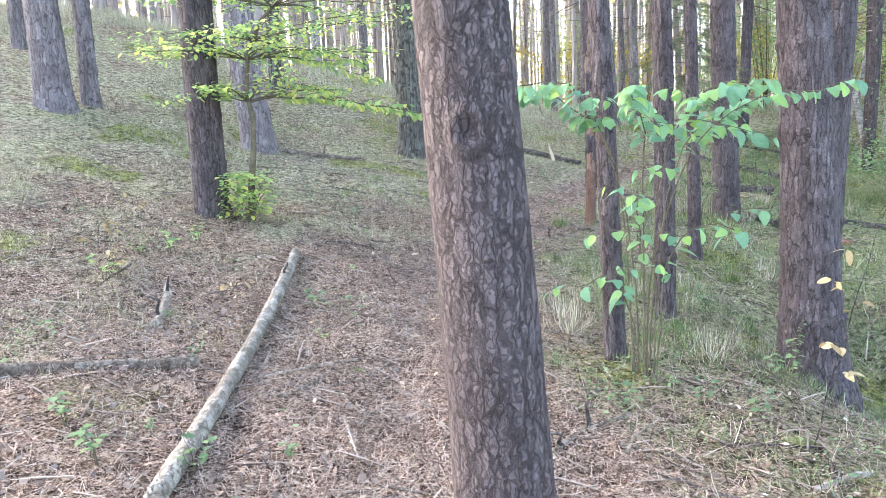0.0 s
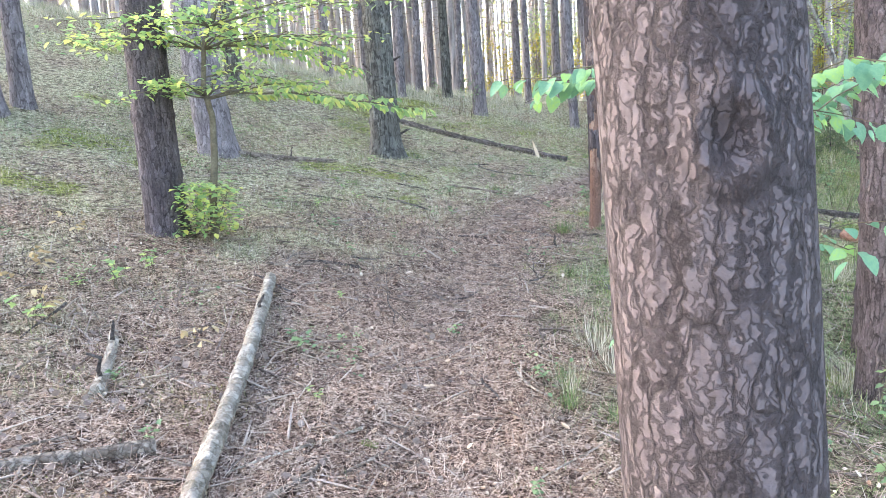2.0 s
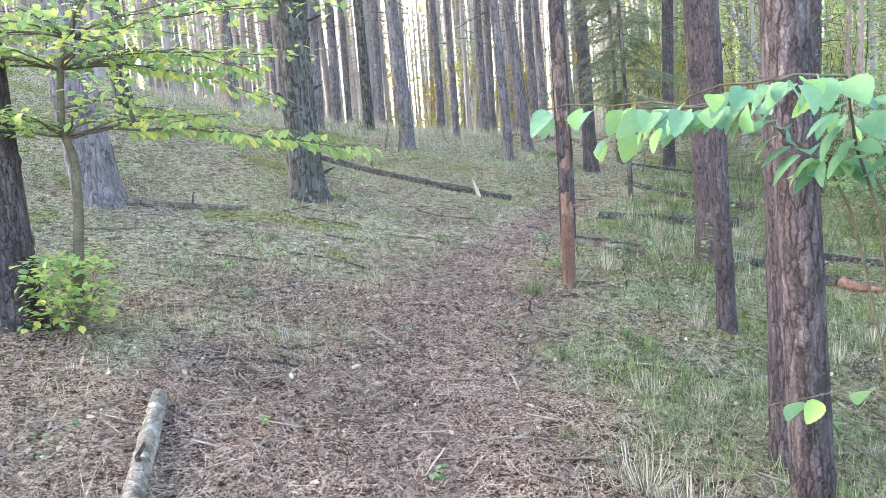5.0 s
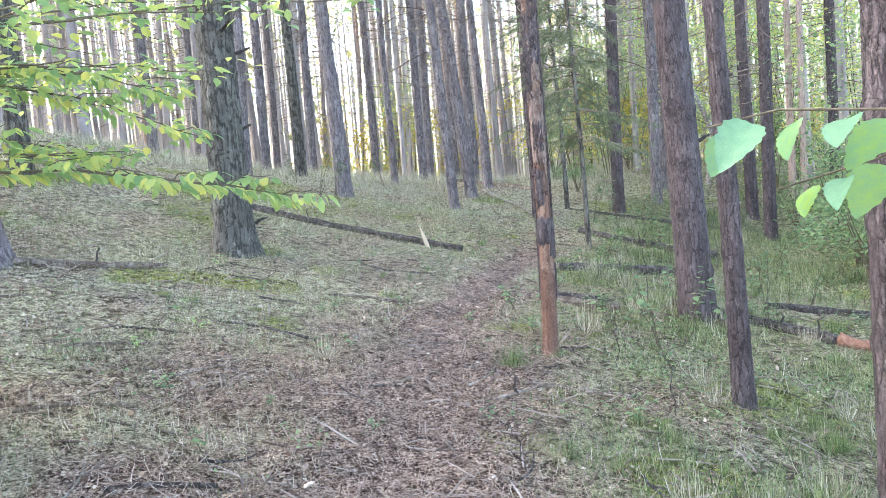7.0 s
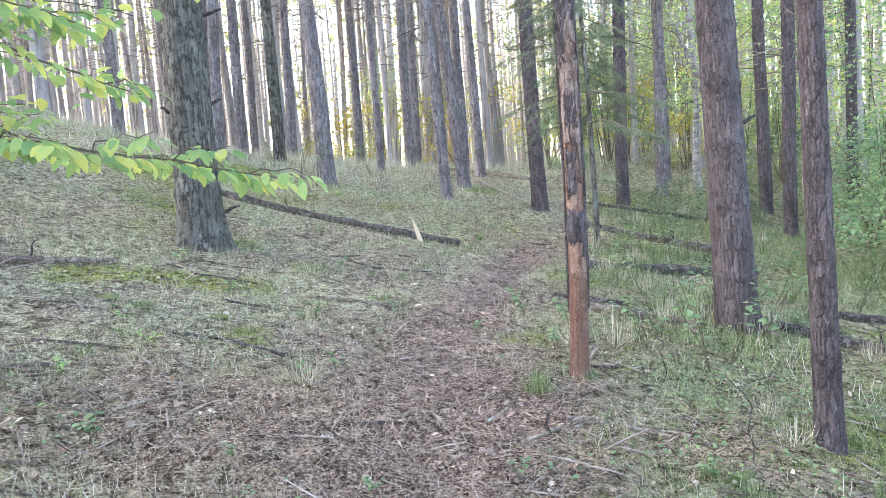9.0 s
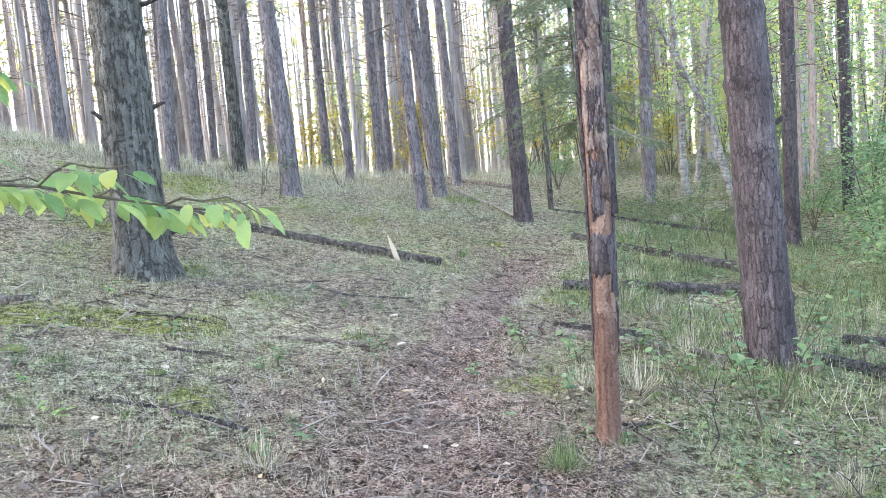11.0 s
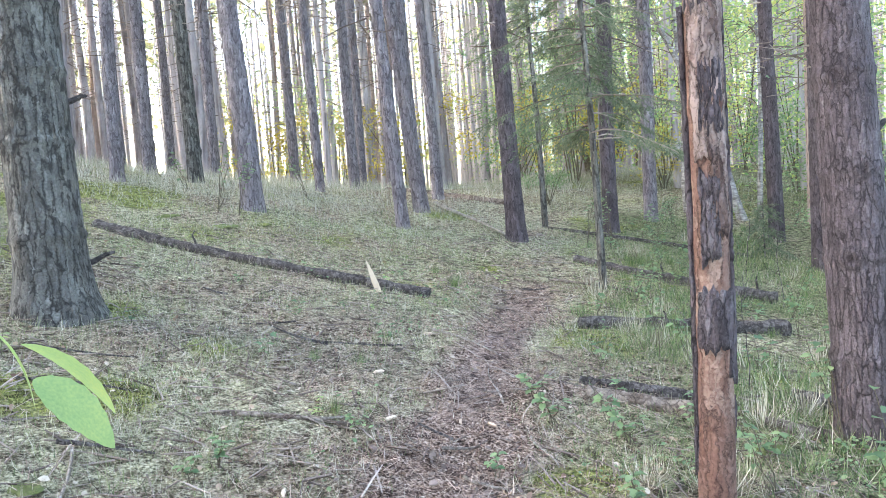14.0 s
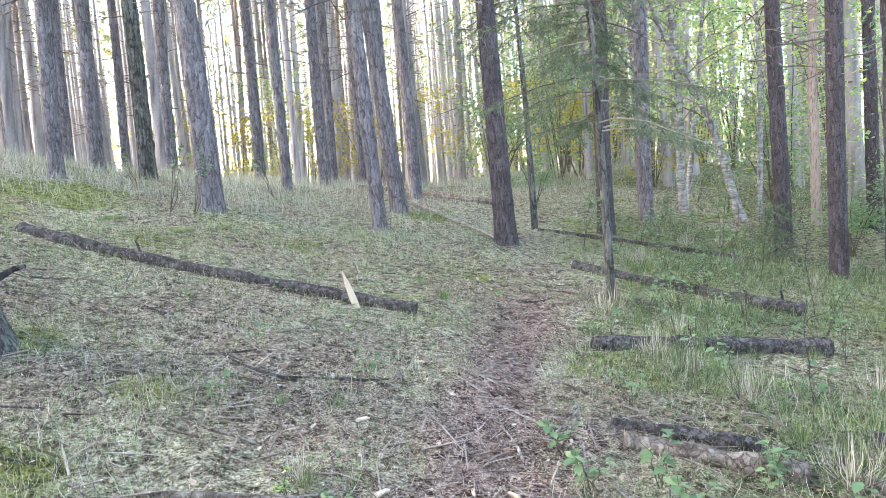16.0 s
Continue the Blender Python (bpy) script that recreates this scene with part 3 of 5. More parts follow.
def stub(length, radius, seed):
    r = np.random.default_rng(seed)
    p = np.array([[-0.05, 0, 0], [0.3 * length, 0, 0.02], [0.7 * length, 0.02, 0.06], [length, 0.03 * r.normal(), 0.13 * length + 0.05]])
    return tube("branch_stub", p, [radius * 1.3, radius, radius * 0.8, radius * 0.5], 8, LOG_DARK, seed, (0.03, 0.05), 0.002)


def pine(x, y, r, lean=(0, 0), near=0, mat=None, label="", flare=0.3, seed=1, height=17.0, knots=(), stubs=(), z=None, dry=True, plate=None, deep=0.0, swell=0.0):
    """A pine: trunk with plated bark, dead lower branches, a high crown. near 2: seen close, 1: middle, 0: far."""
    tree = new("pine_tree")
    tree.location = (x, y, gz(x, y) if z is None else z)
    step, seg = ((0.009, 180), (0.018, 88), (0.055, 36), (0.14, 20))[3 - near]
    sp = spine_of((step, height), lean, seed)
    zz = sp[:, 2]
    rad = r * (1.02 - 0.035 * np.clip(zz, 0, 99)) * (1 - np.clip(zz - 9, 0, 99) / (height - 8.3)) + flare * r * np.exp(-np.clip(zz + 0.1, 0, 9) / 0.22) + swell * r * np.exp(-np.clip(zz, 0, 9) / 0.8)
    rad = np.maximum(rad, 0.015)
    if 0 < near < 3:
        wr, h, knots = np.random.default_rng(seed * 7 + 1), 0.55, list(knots)
        while h < 5.0:
            rad = rad * (1 + 0.075 * np.exp(-((zz - h) / 0.03) ** 2))
            knots += [(wr.random() * 6.283, h + 0.25, 0.2 * r + 0.008) for _ in range(3)]
            h += wr.uniform(0.42, 0.75)
    depth = 0.35 * (deep or (0.005, 0.009, 0.01, 0.007)[near])
    mesh = tube("trunk", sp, rad, seg, mat or BARK_HAZED, seed, plate or ((0.05, 0.11) if near < 2 else (0.055, 0.17)), depth, 0.035, knots=knots, sharp=0.1 if near == 3 else 0.22 if deep > 0.015 else 0.15)
    part("trunk", mesh, tree)
    for i, (a, h, ln) in enumerate(stubs):
        k = int(np.argmin(abs(zz - h)))
        part("branch_stub", stub(ln, 0.022, seed + i), tree, "", Matrix.Translation(sp[k]) @ pose(0, 0, 0, 0, 0, a) @ Matrix.Translation((rad[k] * 0.9, 0, 0)))
    turn = pose(*(Vector((lean[0] * 9, lean[1] * 9, 0))), 0, 0, seed * 67 % 360)
    tagged(part("crown", CROWNS[seed % 4], tree, "", turn), kind="stuff")
    if dry:
        tagged(part("deadwood", DRY[seed % 4], tree, "", pose(*(Vector((lean[0] * 5, lean[1] * 5, 0))), 0, 0, seed * 131 % 360)), kind="stuff")
    return tagged(tree, label or "tall straight pine with grey-brown plated bark", "pine tree")


pine(0.365, 2.08, 0.145, (-0.04, 0.0), 3, BARK, "mature pine with pinkish-grey plated bark and a round knot", 0.22, 3, knots=((-1.78, 1.98, 0.05), (-2.6, 0.55, 0.025)), dry=False, swell=0.22, plate=(0.04, 0.26), deep=0.006)
pine(-1.87, 8.24, 0.185, (-0.005, 0.0), 2, BARK_RED, "dark brown pine beside a leafy young broadleaf sapling", 0.2, 5, dry=False)
pine(-1.92, 12.17, 0.25, (-0.09, -0.01), 1, BARK_MID, "stout leaning pine behind a leafy sapling", 0.35, 6, dry=False)
pine(-2.16, 16.9, 0.16, (0, 0), 1, BARK_GREEN, "slim greenish pine on the slope", 0.2, 7, dry=False)
pine(-5.2, 12.5, 0.27, (-0.012, 0), 1, BARK_MID, "stout pine with a flared foot on bare needles", 0.35, 8, dry=False)
pine(-4.86, 13.1, 0.15, (0.03, 0.0), 1, BARK_MID, "slender dark pine beside a stouter one", 0.4, 9, dry=False)
pine(-7.3, 16.2, 0.15, (0, 0), 1, BARK_MID, "", 0.3, 10)
pine(0.66, 13.67, 0.248, (-0.004, 0), 2, BARK_GREEN, "thick lichen-grey pine with broken branch stubs and flared foot", 0.55, 11, stubs=((-75, 2.75, 0.3), (-15, 2.5, 0.22), (20, 1.55, 0.2), (200, 1.45, 0.12), (10, 0.3, 0.2)), dry=False, plate=(0.06, 0.26), deep=0.02)
pine(3.34, 5.14, 0.19, (-0.055, 0.03), 2, BARK_RED, "dark reddish pine with a spreading foot", 0.4, 13, dry=False, swell=0.4)
pine(4.1, 6.3, 0.17, (0, 0), 1, BARK_RED, "dark pine in tall pale grass", 0.3, 12, dry=False)
pine(1.62, 4.82, 0.07, (-0.03, 0.013), 2, BARK_RED, "thin pine beside a hazel bush", 0.25, 14, dry=False)
pine(2.43, 5.90, 0.085, (-0.005, 0.003), 2, BARK_RED, "slim dark pine in pale grass", 0.25, 15, dry=False)
pine(3.68, 8.05, 0.074, (-0.018, 0.018), 2, BARK_RED, "slim grey pine with dry grass round its foot", 0.3, 16, stubs=((10, 2.4, 0.08),), dry=False)
pine(5.14, 10.19, 0.187, (-0.024, 0.029), 2, BARK_RED, "stout purplish-brown pine with a bare orange strip of bark", 0.25, 17, stubs=((-20, 1.95, 0.16),), dry=False)
pine(1.62, 19.94, 0.105, (0.02, 0), 1, BARK_MID, "", 0.2, 18)
pine(2.34, 22.0, 0.115, (0, 0), 1, BARK_MID, "", 0.2, 19)
pine(2.96, 20.9, 0.125, (0, 0), 1, BARK_GREEN, "", 0.2, 20)
pine(3.33, 18.38, 0.155, (-0.015, 0.004), 1, BARK_MID, "grey pine standing behind a fallen log", 0.3, 21)
pine(5.21, 20.78, 0.085, (0, 0), 1, BARK_MID, "", 0.2, 22)
pine(6.67, 22.7, 0.12, (-0.01, 0), 1, BARK_MID, "", 0.2, 23)
pine(7.2, 23.5, 0.1, (0, 0), 1, BARK_MID, "", 0.2, 24)
pine(5.4, 17.54, 0.1, (-0.048, 0.022), 1, BARK_MID, "leaning grey pine, one of a close pair", 0.3, 25)
pine(6.29, 18.65, 0.125, (-0.075, 0.04), 1, BARK_MID, "leaning grey pine, one of a close pair", 0.3, 26)
pine(7.33, 19.98, 0.104, (-0.013, 0.007), 1, BARK_MID, "", 0.3, 27)
pine(8.43, 23.2, 0.14, (0.01, 0), 1, BARK_MID, "", 0.2, 28)
pine(6.85, 16.6, 0.142, (-0.016, 0.01), 1, BARK_RED, "brown pine beside the trail's bend", 0.35, 29)
pine(3.96, 24.3, 0.12, (0, 0), 1, BARK_MID, "", 0.2, 30)
pine(3.55, 28.0, 0.11, (0, 0), 1, BARK_MID, "", 0.2, 31)
pine(6.1, 25.3, 0.12, (0, 0), 1, BARK_MID, "", 0.2, 32)
pine(9.0, 25.9, 0.11, (0, 0), 1, BARK_MID, "", 0.2, 33)
pine(-0.2, 22.7, 0.125, (0, 0), 1, BARK_MID, "", 0.2, 34)
pine(1.1, 27.3, 0.11, (0, 0), 1, BARK_MID, "", 0.2, 35)
pine(2.2, 26.5, 0.115, (0, 0), 1, BARK_MID, "", 0.2, 36)
pine(8.76, 16.65, 0.125, (0, 0), 1, BARK_RED, "", 0.3, 37)
pine(10.1, 17.1, 0.12, (0, 0), 1, BARK_MID, "", 0.2, 38)
pine(11.34, 18.37, 0.08, (0, 0), 1, BARK_MID, "", 0.2, 39)
pine(10.9, 15.16, 0.113, (0, 0), 1, BARK_RED, "", 0.2, 40)
pine(12.61, 15.7, 0.076, (0, 0), 1, BARK_WARM, "slender pine with warm orange bark", 0.2, 41)
pine(12.49, 15.28, 0.069, (0, 0), 1, BARK_WARM, "slender pine with warm orange bark", 0.2, 42)
pine(13.04, 14.99, 0.108, (0, 0), 1, BARK_RED, "", 0.2, 43)
pine(9.89, 13.73, 0.11, (0, 0), 1, BARK_RED, "", 0.2, 44)


# ---- bared dead pine beside the trail ----
def sheet(name, spine, radius, a0, a1, z0, z1, mat, seed):
    """A curved flake of bark, ragged at its ends, over part of a trunk's girth."""
    nu, nv = 26, max(8, int((z1 - z0) / 0.018))
    th, z = np.meshgrid(np.linspace(a0, a1, nu), np.linspace(0, 1, nv))
    rag = 0.025 * vnoise(th * 3, th * 0 + seed, 0.7, seed) + 0.018 * vnoise(th * 3, th * 0 + seed, 0.17, seed)
    zz = z0 + (z1 - z0) * z + rag * (2 * z - 1)
    th = th + 0.14 * vnoise(zz * 6, z * 0 + 3, 0.45, seed + 1) * np.sign(th - (a0 + a1) / 2) * (abs(th - (a0 + a1) / 2) > (a1 - a0) * 0.4)
    edge, pick, _ = plates(th * 3, zz, 0.04, 0.06, 19, seed)
    r = radius + 0.007 + 0.006 * np.clip(edge / 0.3, 0, 1) + 0.004 * pick
    sx, sy = np.interp(zz, spine[:, 2], spine[:, 0]), np.interp(zz, spine[:, 2], spine[:, 1])
    co = np.stack([sx + r * np.cos(th), sy + r * np.sin(th), zz], -1)
    inner = np.stack([sx + (radius - 0.004) * np.cos(th), sy + (radius - 0.004) * np.sin(th), zz], -1)
    i, j = np.meshgrid(np.arange(nu - 1), np.arange(nv - 1))
    q = np.stack([j * nu + i, j * nu + i + 1, (j + 1) * nu + i + 1, (j + 1) * nu + i], -1).reshape(-1, 4)
    n = nu * nv
    rim = list(range(nu)) + [k * nu + nu - 1 for k in range(1, nv)] + [n - 2 - k for k in range(nu - 1)] + [k * nu for k in range(nv - 2, 0, -1)]
    side = [(a + n, b + n, b, a) for a, b in zip(rim, rim[1:] + rim[:1])]
    q = np.vstack([q, q[:, ::-1] + n, side])
    mesh = quick_mesh(name, np.vstack([co.reshape(-1, 3), inner.reshape(-1, 3)]), q, np.full(len(q), 4), mat)
    floats(mesh, "crack", np.r_[np.clip(1 - edge / 0.2, 0, 1).ravel(), np.zeros(n)])
    return mesh


snag = new("dead_pine")
snag.location = (2.81, 9.36, gz(2.81, 9.36))
sz = np.arange(-0.2, 7.5, 0.02)
ss = np.stack([0.006 * sz + 0.016 * np.sin(sz * 1.7), -0.004 * sz + 0.01 * np.cos(sz * 1.3), sz], -1)
srad = 0.067 - 0.003 * sz + 0.03 * np.exp(-np.clip(sz + 0.1, 0, 9) / 0.12) + 0.006 * np.exp(-((sz - 1.86) / 0.05) ** 2) + 0.005 * np.exp(-((sz - 2.9) / 0.06) ** 2)
part("bare_trunk", tube("bare_trunk", ss, np.maximum(srad, 0.02), 56, BARE_WOOD, 4, (0.02, 0.2), 0.0018, 0.04, knots=((-1.9, 2.05, 0.03), (-0.6, 1.1, 0.02))), snag)
for a0, a1, z0, z1, sd in ((-3.2, -0.9, 0.98, 1.2, 1), (-1.6, 0.6, 0.86, 1.16, 2), (-0.9, 1.1, 1.1, 1.75, 4), (-2.9, -1.9, 1.3, 1.62, 5), (-1.0, 1.3, 1.7, 2.5, 6), (-2.7, -1.5, 1.78, 2.0, 7), (-2.4, 0.4, 2.5, 3.4, 8), (0.8, 2.6, 0.5, 2.2, 9), (-0.4, 0.8, 0.5, 0.8, 10), (-3.3, -2.3, 2.2, 2.9, 11)):
    part("bark_patch", sheet("bark_patch", ss, 0.066 - 0.003 * z0, a0, a1, z0, z1, BARK_RED, sd), snag, "dark flaking bark left on the trunk")
for a0, a1, z0, z1, sd in ((-3.1, -1.1, 1.66, 2.28, 21), (-2.6, -0.4, 2.34, 3.1, 22), (-3.4, -1.3, 3.0, 4.6, 23), (-1.5, 0.9, 3.3, 5.2, 24), (-2.3, -1.2, 1.4, 1.7, 25)):
    part("inner_bark", sheet("inner_bark", ss, 0.063 - 0.003 * z0, a0, a1, z0, z1, INNER_BARK, sd), snag, "thin brown inner bark on the upper trunk")
tagged(snag, "dead pine stripped to orange wood with dark bark patches", "dead tree")


# ---- fallen wood ----
def log(name, a, b, r0, r1, mat, label, category="log", seed=1, seg=26, lift=0.25, bend=0.03, stubs=0, depth=0.006):
    a, b = np.array(a, float), np.array(b, float)
    r0, r1 = 0.82 * r0, 0.82 * r1
    n = max(12, int(np.linalg.norm(b - a) / 0.035))
    f = np.linspace(0, 1, n)
    xy = a + (b - a) * f[:, None]
    side = np.array([-(b - a)[1], (b - a)[0]]) / np.linalg.norm(b - a)
    xy = xy + side * (bend * np.sin(f * 3.1 + seed))[:, None]
    r = r0 + (r1 - r0) * f
    g = np.array([gz(*p) for p in xy])
    k = np.polyfit(f, g, 2)
    z = np.polyval(k, f) + r * lift + 0.01
    mid = n // 2
    ob = new(name)
    o = np.array([xy[mid, 0], xy[mid, 1], z[mid] - r[mid]])
    ob.location = o
    rough = r * (1 + (0.2 if depth > 0.008 else 0.08) * vnoise(f * np.linalg.norm(b - a), f * 0, 0.13, seed) + 0.1 * vnoise(f * np.linalg.norm(b - a), f * 0, 0.4, seed + 2))
    sp = np.column_stack([xy, z]) - o
    part("stem", tube("stem", sp, rough, seg, mat, seed, (0.04, 0.14), depth, 0.06), ob)
    rr = np.random.default_rng(seed)
    for i in range(stubs):
        j = rr.integers(2, n - 2)
        part("branch_stub", stub(0.06 + 0.12 * rr.random(), 0.012, seed + i), ob, "", Matrix.Translation(sp[j]) @ pose(0, 0, 0, 0, -rr.uniform(20, 80), rr.uniform(0, 360)) @ Matrix.Translation((r[j] * 0.8, 0, 0)))
    return tagged(ob, label, category)


log("fallen_log", (-1.0, 2.9), (-0.84, 6.95), 0.068, 0.055, LOG_PALE, "straight pale grey fallen log with peeling bark", seed=3, lift=0.75, stubs=1)
log("fallen_log", (3.97, 14.0), (1.15, 16.65), 0.08, 0.08, LOG_DARK, "long dark fallen trunk lying across the grassy slope", seed=5, stubs=1, depth=0.012, bend=0.06)
log("fallen_log", (5.05, 12.95), (6.95, 12.1), 0.085, 0.1, LOG_DARK, "dark rotting log in the grass below the trail", seed=6, stubs=1, depth=0.018, bend=0.05)
log("fallen_log", (6.9, 15.3), (7.85, 12.9), 0.07, 0.095, LOG_DARK, "dark fallen trunk partly sunk in moss", seed=7, stubs=4, depth=0.01)
log("fallen_log", (3.87, 11.42), (4.5, 10.75), 0.065, 0.075, LOG_BROWN, "short brown rotting log beside the trail", seed=8, depth=0.012)
log("fallen_log", (4.02, 11.68), (4.6, 11.1), 0.04, 0.05, LOG_DARK, "crumbling dark rotten log in grass", seed=9, depth=0.02)
log("fallen_log", (7.1, 21.9), (8.5, 19.1), 0.06, 0.07, LOG_BROWN, "pale fallen trunk beyond the trail's bend", seed=10)
log("fallen_branch", (7.05, 19.3), (6.62, 16.7), 0.03, 0.022, LOG_PALE, "bent bleached fallen branch in the grass", "branch", seed=11, seg=10, bend=0.15, lift=2.0)
log("fallen_log", (-2.0, 12.05), (-0.2, 12.4), 0.06, 0.045, LOG_BROWN, "thin weathered log on the slope", seed=12, stubs=1)
log("fallen_log", (-3.0, 3.7), (-1.18, 4.42), 0.05, 0.042, LOG_BROWN, "brown branch log half buried in needles", seed=13)
log("fallen_log", (-1.74, 5.75), (-1.55, 4.95), 0.03, 0.055, LOG_PALE, "short broken pale log with a hollow end", seed=14, stubs=2)
log("fallen_log", (5.35, 10.9), (5.95, 9.15), 0.085, 0.075, LOG_DARK, "mossy dark log behind a stout pine", seed=15, stubs=2)
log("rotten_stump", (5.95, 9.1), (6.1, 8.72), 0.1, 0.06, RED_ROT, "broken red rotten end of a fallen trunk", "stump", seed=16, depth=0.02)
log("fallen_log", (6.3, 10.4), (7.6, 9.0), 0.06, 0.07, LOG_DARK, "dark fallen trunk among low bushes", seed=17, stubs=1)
log("fallen_log", (7.9, 17.2), (9.6, 14.6), 0.03, 0.045, LOG_DARK, "thin dark fallen trunk in the undergrowth", seed=18, stubs=1)
log("fallen_log", (4.6, 10.55), (5.3, 9.9), 0.05, 0.06, LOG_BROWN, "pale decayed log at a pine's foot", seed=20, depth=0.012)
log("fallen_log", (-0.6, 7.6), (-0.1, 7.66), 0.016, 0.012, LOG_DARK, "thin dark stick lying on needles", "stick", seed=21, seg=10)
log("fallen_branch", (1.4, 3.9), (0.75, 3.3), 0.02, 0.012, LOG_BROWN, "forked dead branch at a pine's foot", "branch", seed=22, seg=10, bend=0.08, stubs=2)
log("fallen_branch", (2.5, 3.3), (2.05, 3.15), 0.022, 0.018, LOG_PALE, "pale broken branch piece", "branch", seed=23, seg=10)
log("fallen_branch", (1.86, 8.57), (2.33, 8.59), 0.016, 0.012, LOG_PALE, "pale bent stick at the trail's edge", "branch", seed=24, seg=10, bend=0.05, stubs=1)
log("fallen_branch", (2.2, 8.75), (2.75, 8.35), 0.024, 0.014, LOG_BROWN, "brown rotting branch below a dead pine", "branch", seed=25, seg=12, bend=0.06)
log("fallen_branch", (1.04, 8.88), (1.36, 8.89), 0.012, 0.01, LOG_DARK, "small dark stick across the trail", "stick", seed=26, seg=8)
log("fallen_branch", (-0.62, 3.95), (-0.42, 4.35), 0.022, 0.014, LOG_BROWN, "short brown stick on the needles", "stick", seed=27, seg=8)
log("fallen_branch", (0.9, 10.0), (0.1, 10.55), 0.014, 0.01, LOG_DARK, "dark twig on mossy ground", "stick", seed=28, seg=8)
log("fallen_branch", (5.95, 14.6), (6.5, 13.6), 0.02, 0.012, LOG_BROWN, "thin branch across the trail's edge", "branch", seed=29, seg=8, lift=2.0)
log("fallen_branch", (2.1, 11.3), (1.4, 11.7), 0.012, 0.02, LOG_BROWN, "thin grey stick in the dry grass", "stick", seed=30, seg=8)

spl = new("wood_splinter")
spl.location = (3.55, 14.28, gz(3.55, 14.28))
bm = bmesh.new()
for ring, (zz, w) in enumerate(((-0.05, 0.03), (0.1, 0.032), (0.22, 0.022), (0.33, 0.005))):
    for dx, dy in ((-1, -0.3), (1, -0.35), (0.8, 0.3), (-0.9, 0.35)):
        bm.verts.new((dx * w - zz * 0.32, dy * w, zz))
bm.verts.ensure_lookup_table()
for k in range(3):
    for i in range(4):
        bm.faces.new([bm.verts[k * 4 + i], bm.verts[k * 4 + (i + 1) % 4], bm.verts[k * 4 + 4 + (i + 1) % 4], bm.verts[k * 4 + 4 + i]])
bm.faces.new(bm.verts[12:16])
mesh = bpy.data.meshes.new("splinter")
bm.to_mesh(mesh)
bm.free()
mesh.materials.append(SPLINTER)
part("splinter", mesh, spl)
tagged(spl, "pale upright splinter of split wood leaning on a log", "wood splinter")

CHIP = tube("wood_chip", np.array([[-0.05, 0, 0], [-0.03, 0.004, 0.004], [0.03, 0, 0.005], [0.055, -0.006, 0]]), [0.008, 0.014, 0.012, 0.005], 7, SPLINTER, 2, wobble=0.2)
for x, y, a in ((2.78, 11.28, 60), (2.95, 11.2, 100), (2.35, 11.35, 20), (2.0, 10.4, 150), (0.35, 7.6, 40), (1.3, 6.8, 120), (0.85, 4.6, 110), (2.6, 12.1, 0), (1.5, 10.6, 70), (0.2, 5.2, 10), (-0.5, 5.9, 80), (3.4, 12.9, 140)):
    chip = new("wood_chip", CHIP)
    chip.matrix_world = pose(x, y, gz(x, y) + 0.012, 0, 0, a) @ Matrix.Diagonal((0.75, 0.75, 0.75, 1))
    tagged(chip, "small pale chip of split wood on needles", "wood chip", "wood chips on the trail")


# ---- leafy plants ----
def arch(a, b, sag, n=9):
    f = np.linspace(0, 1, n)[:, None]
    p = np.array(a, float) * (1 - f) + np.array(b, float) * f
    p[:, 2] += sag * np.sin(np.pi * f[:, 0] ** 0.8)
    p[1:-1] += rng.normal(0, 0.012, (n - 2, 3))
    return p


def leaf_mesh(name, outline, faces, mat):
    mesh = bpy.data.meshes.new(name)
    mesh.from_pydata([Vector(p) for p in outline], [], faces)
    mesh.materials.append(mat)
    mesh.polygons.foreach_set("use_smooth", np.ones(len(faces), bool))
    return mesh


def outline_leaf(points, fold, droop):
    """Leaf blade: rim points in pairs of (along, half-width), a sunken midrib, a drooping tip."""
    rim = [(0, 0)] + [(u, w) for u, w in points] + [(1, 0)] + [(u, -w) for u, w in reversed(points)]
    mid = [(u, 0) for u, w in points]
    co = [(u, w, abs(w) * fold - droop * u * u) for u, w in rim] + [(u, 0, -droop * u * u) for u, w in mid]
    k, n = len(points), len(rim)
    m = [0] + [n + i for i in range(k)] + [k + 1]
    up = list(range(0, k + 2))
    dn = [0] + [n - 1 - i for i in range(k)] + [k + 1]
    faces = []
    for i in range(k + 1):
        for edge, flip in ((up, False), (dn, True)):
            f = [m[i], m[i + 1], edge[i + 1], edge[i]]
            f = [v for j, v in enumerate(f) if v not in f[:j]]
            faces.append(tuple(reversed(f)) if flip else tuple(f))
    return co, faces


def broad_leaf(wide, deepest, teeth, fold, droop):
    """Rounded leaf rim: widest past the base, toothed, drawn out to a short tip."""
    points = []
    for k in range(13):
        u = 0.02 + 0.95 * k / 12
        w = wide * math.sin(math.pi * u ** deepest) ** 0.72
        points.append((u, max(0.015, w * (1 + teeth * (1 if k % 2 else -1)))))
    return outline_leaf(points, fold, droop)


HAZEL_MESHES = [leaf_mesh("leaf", *broad_leaf(*spec), HAZEL) for spec in ((0.4, 0.72, 0.06, 0.22, 0.35), (0.43, 0.76, 0.07, 0.1, 0.55), (0.37, 0.68, 0.06, 0.45, 0.25), (0.41, 0.74, 0.07, -0.15, 0.7))]
OVAL_MESHES = [leaf_mesh("leaf", *broad_leaf(*spec), SAPLING_LEAF_ONE) for spec in ((0.24, 0.85, 0.04, 0.2, 0.25), (0.27, 0.95, 0.05, 0.1, 0.4), (0.22, 0.9, 0.04, -0.1, 0.55))]


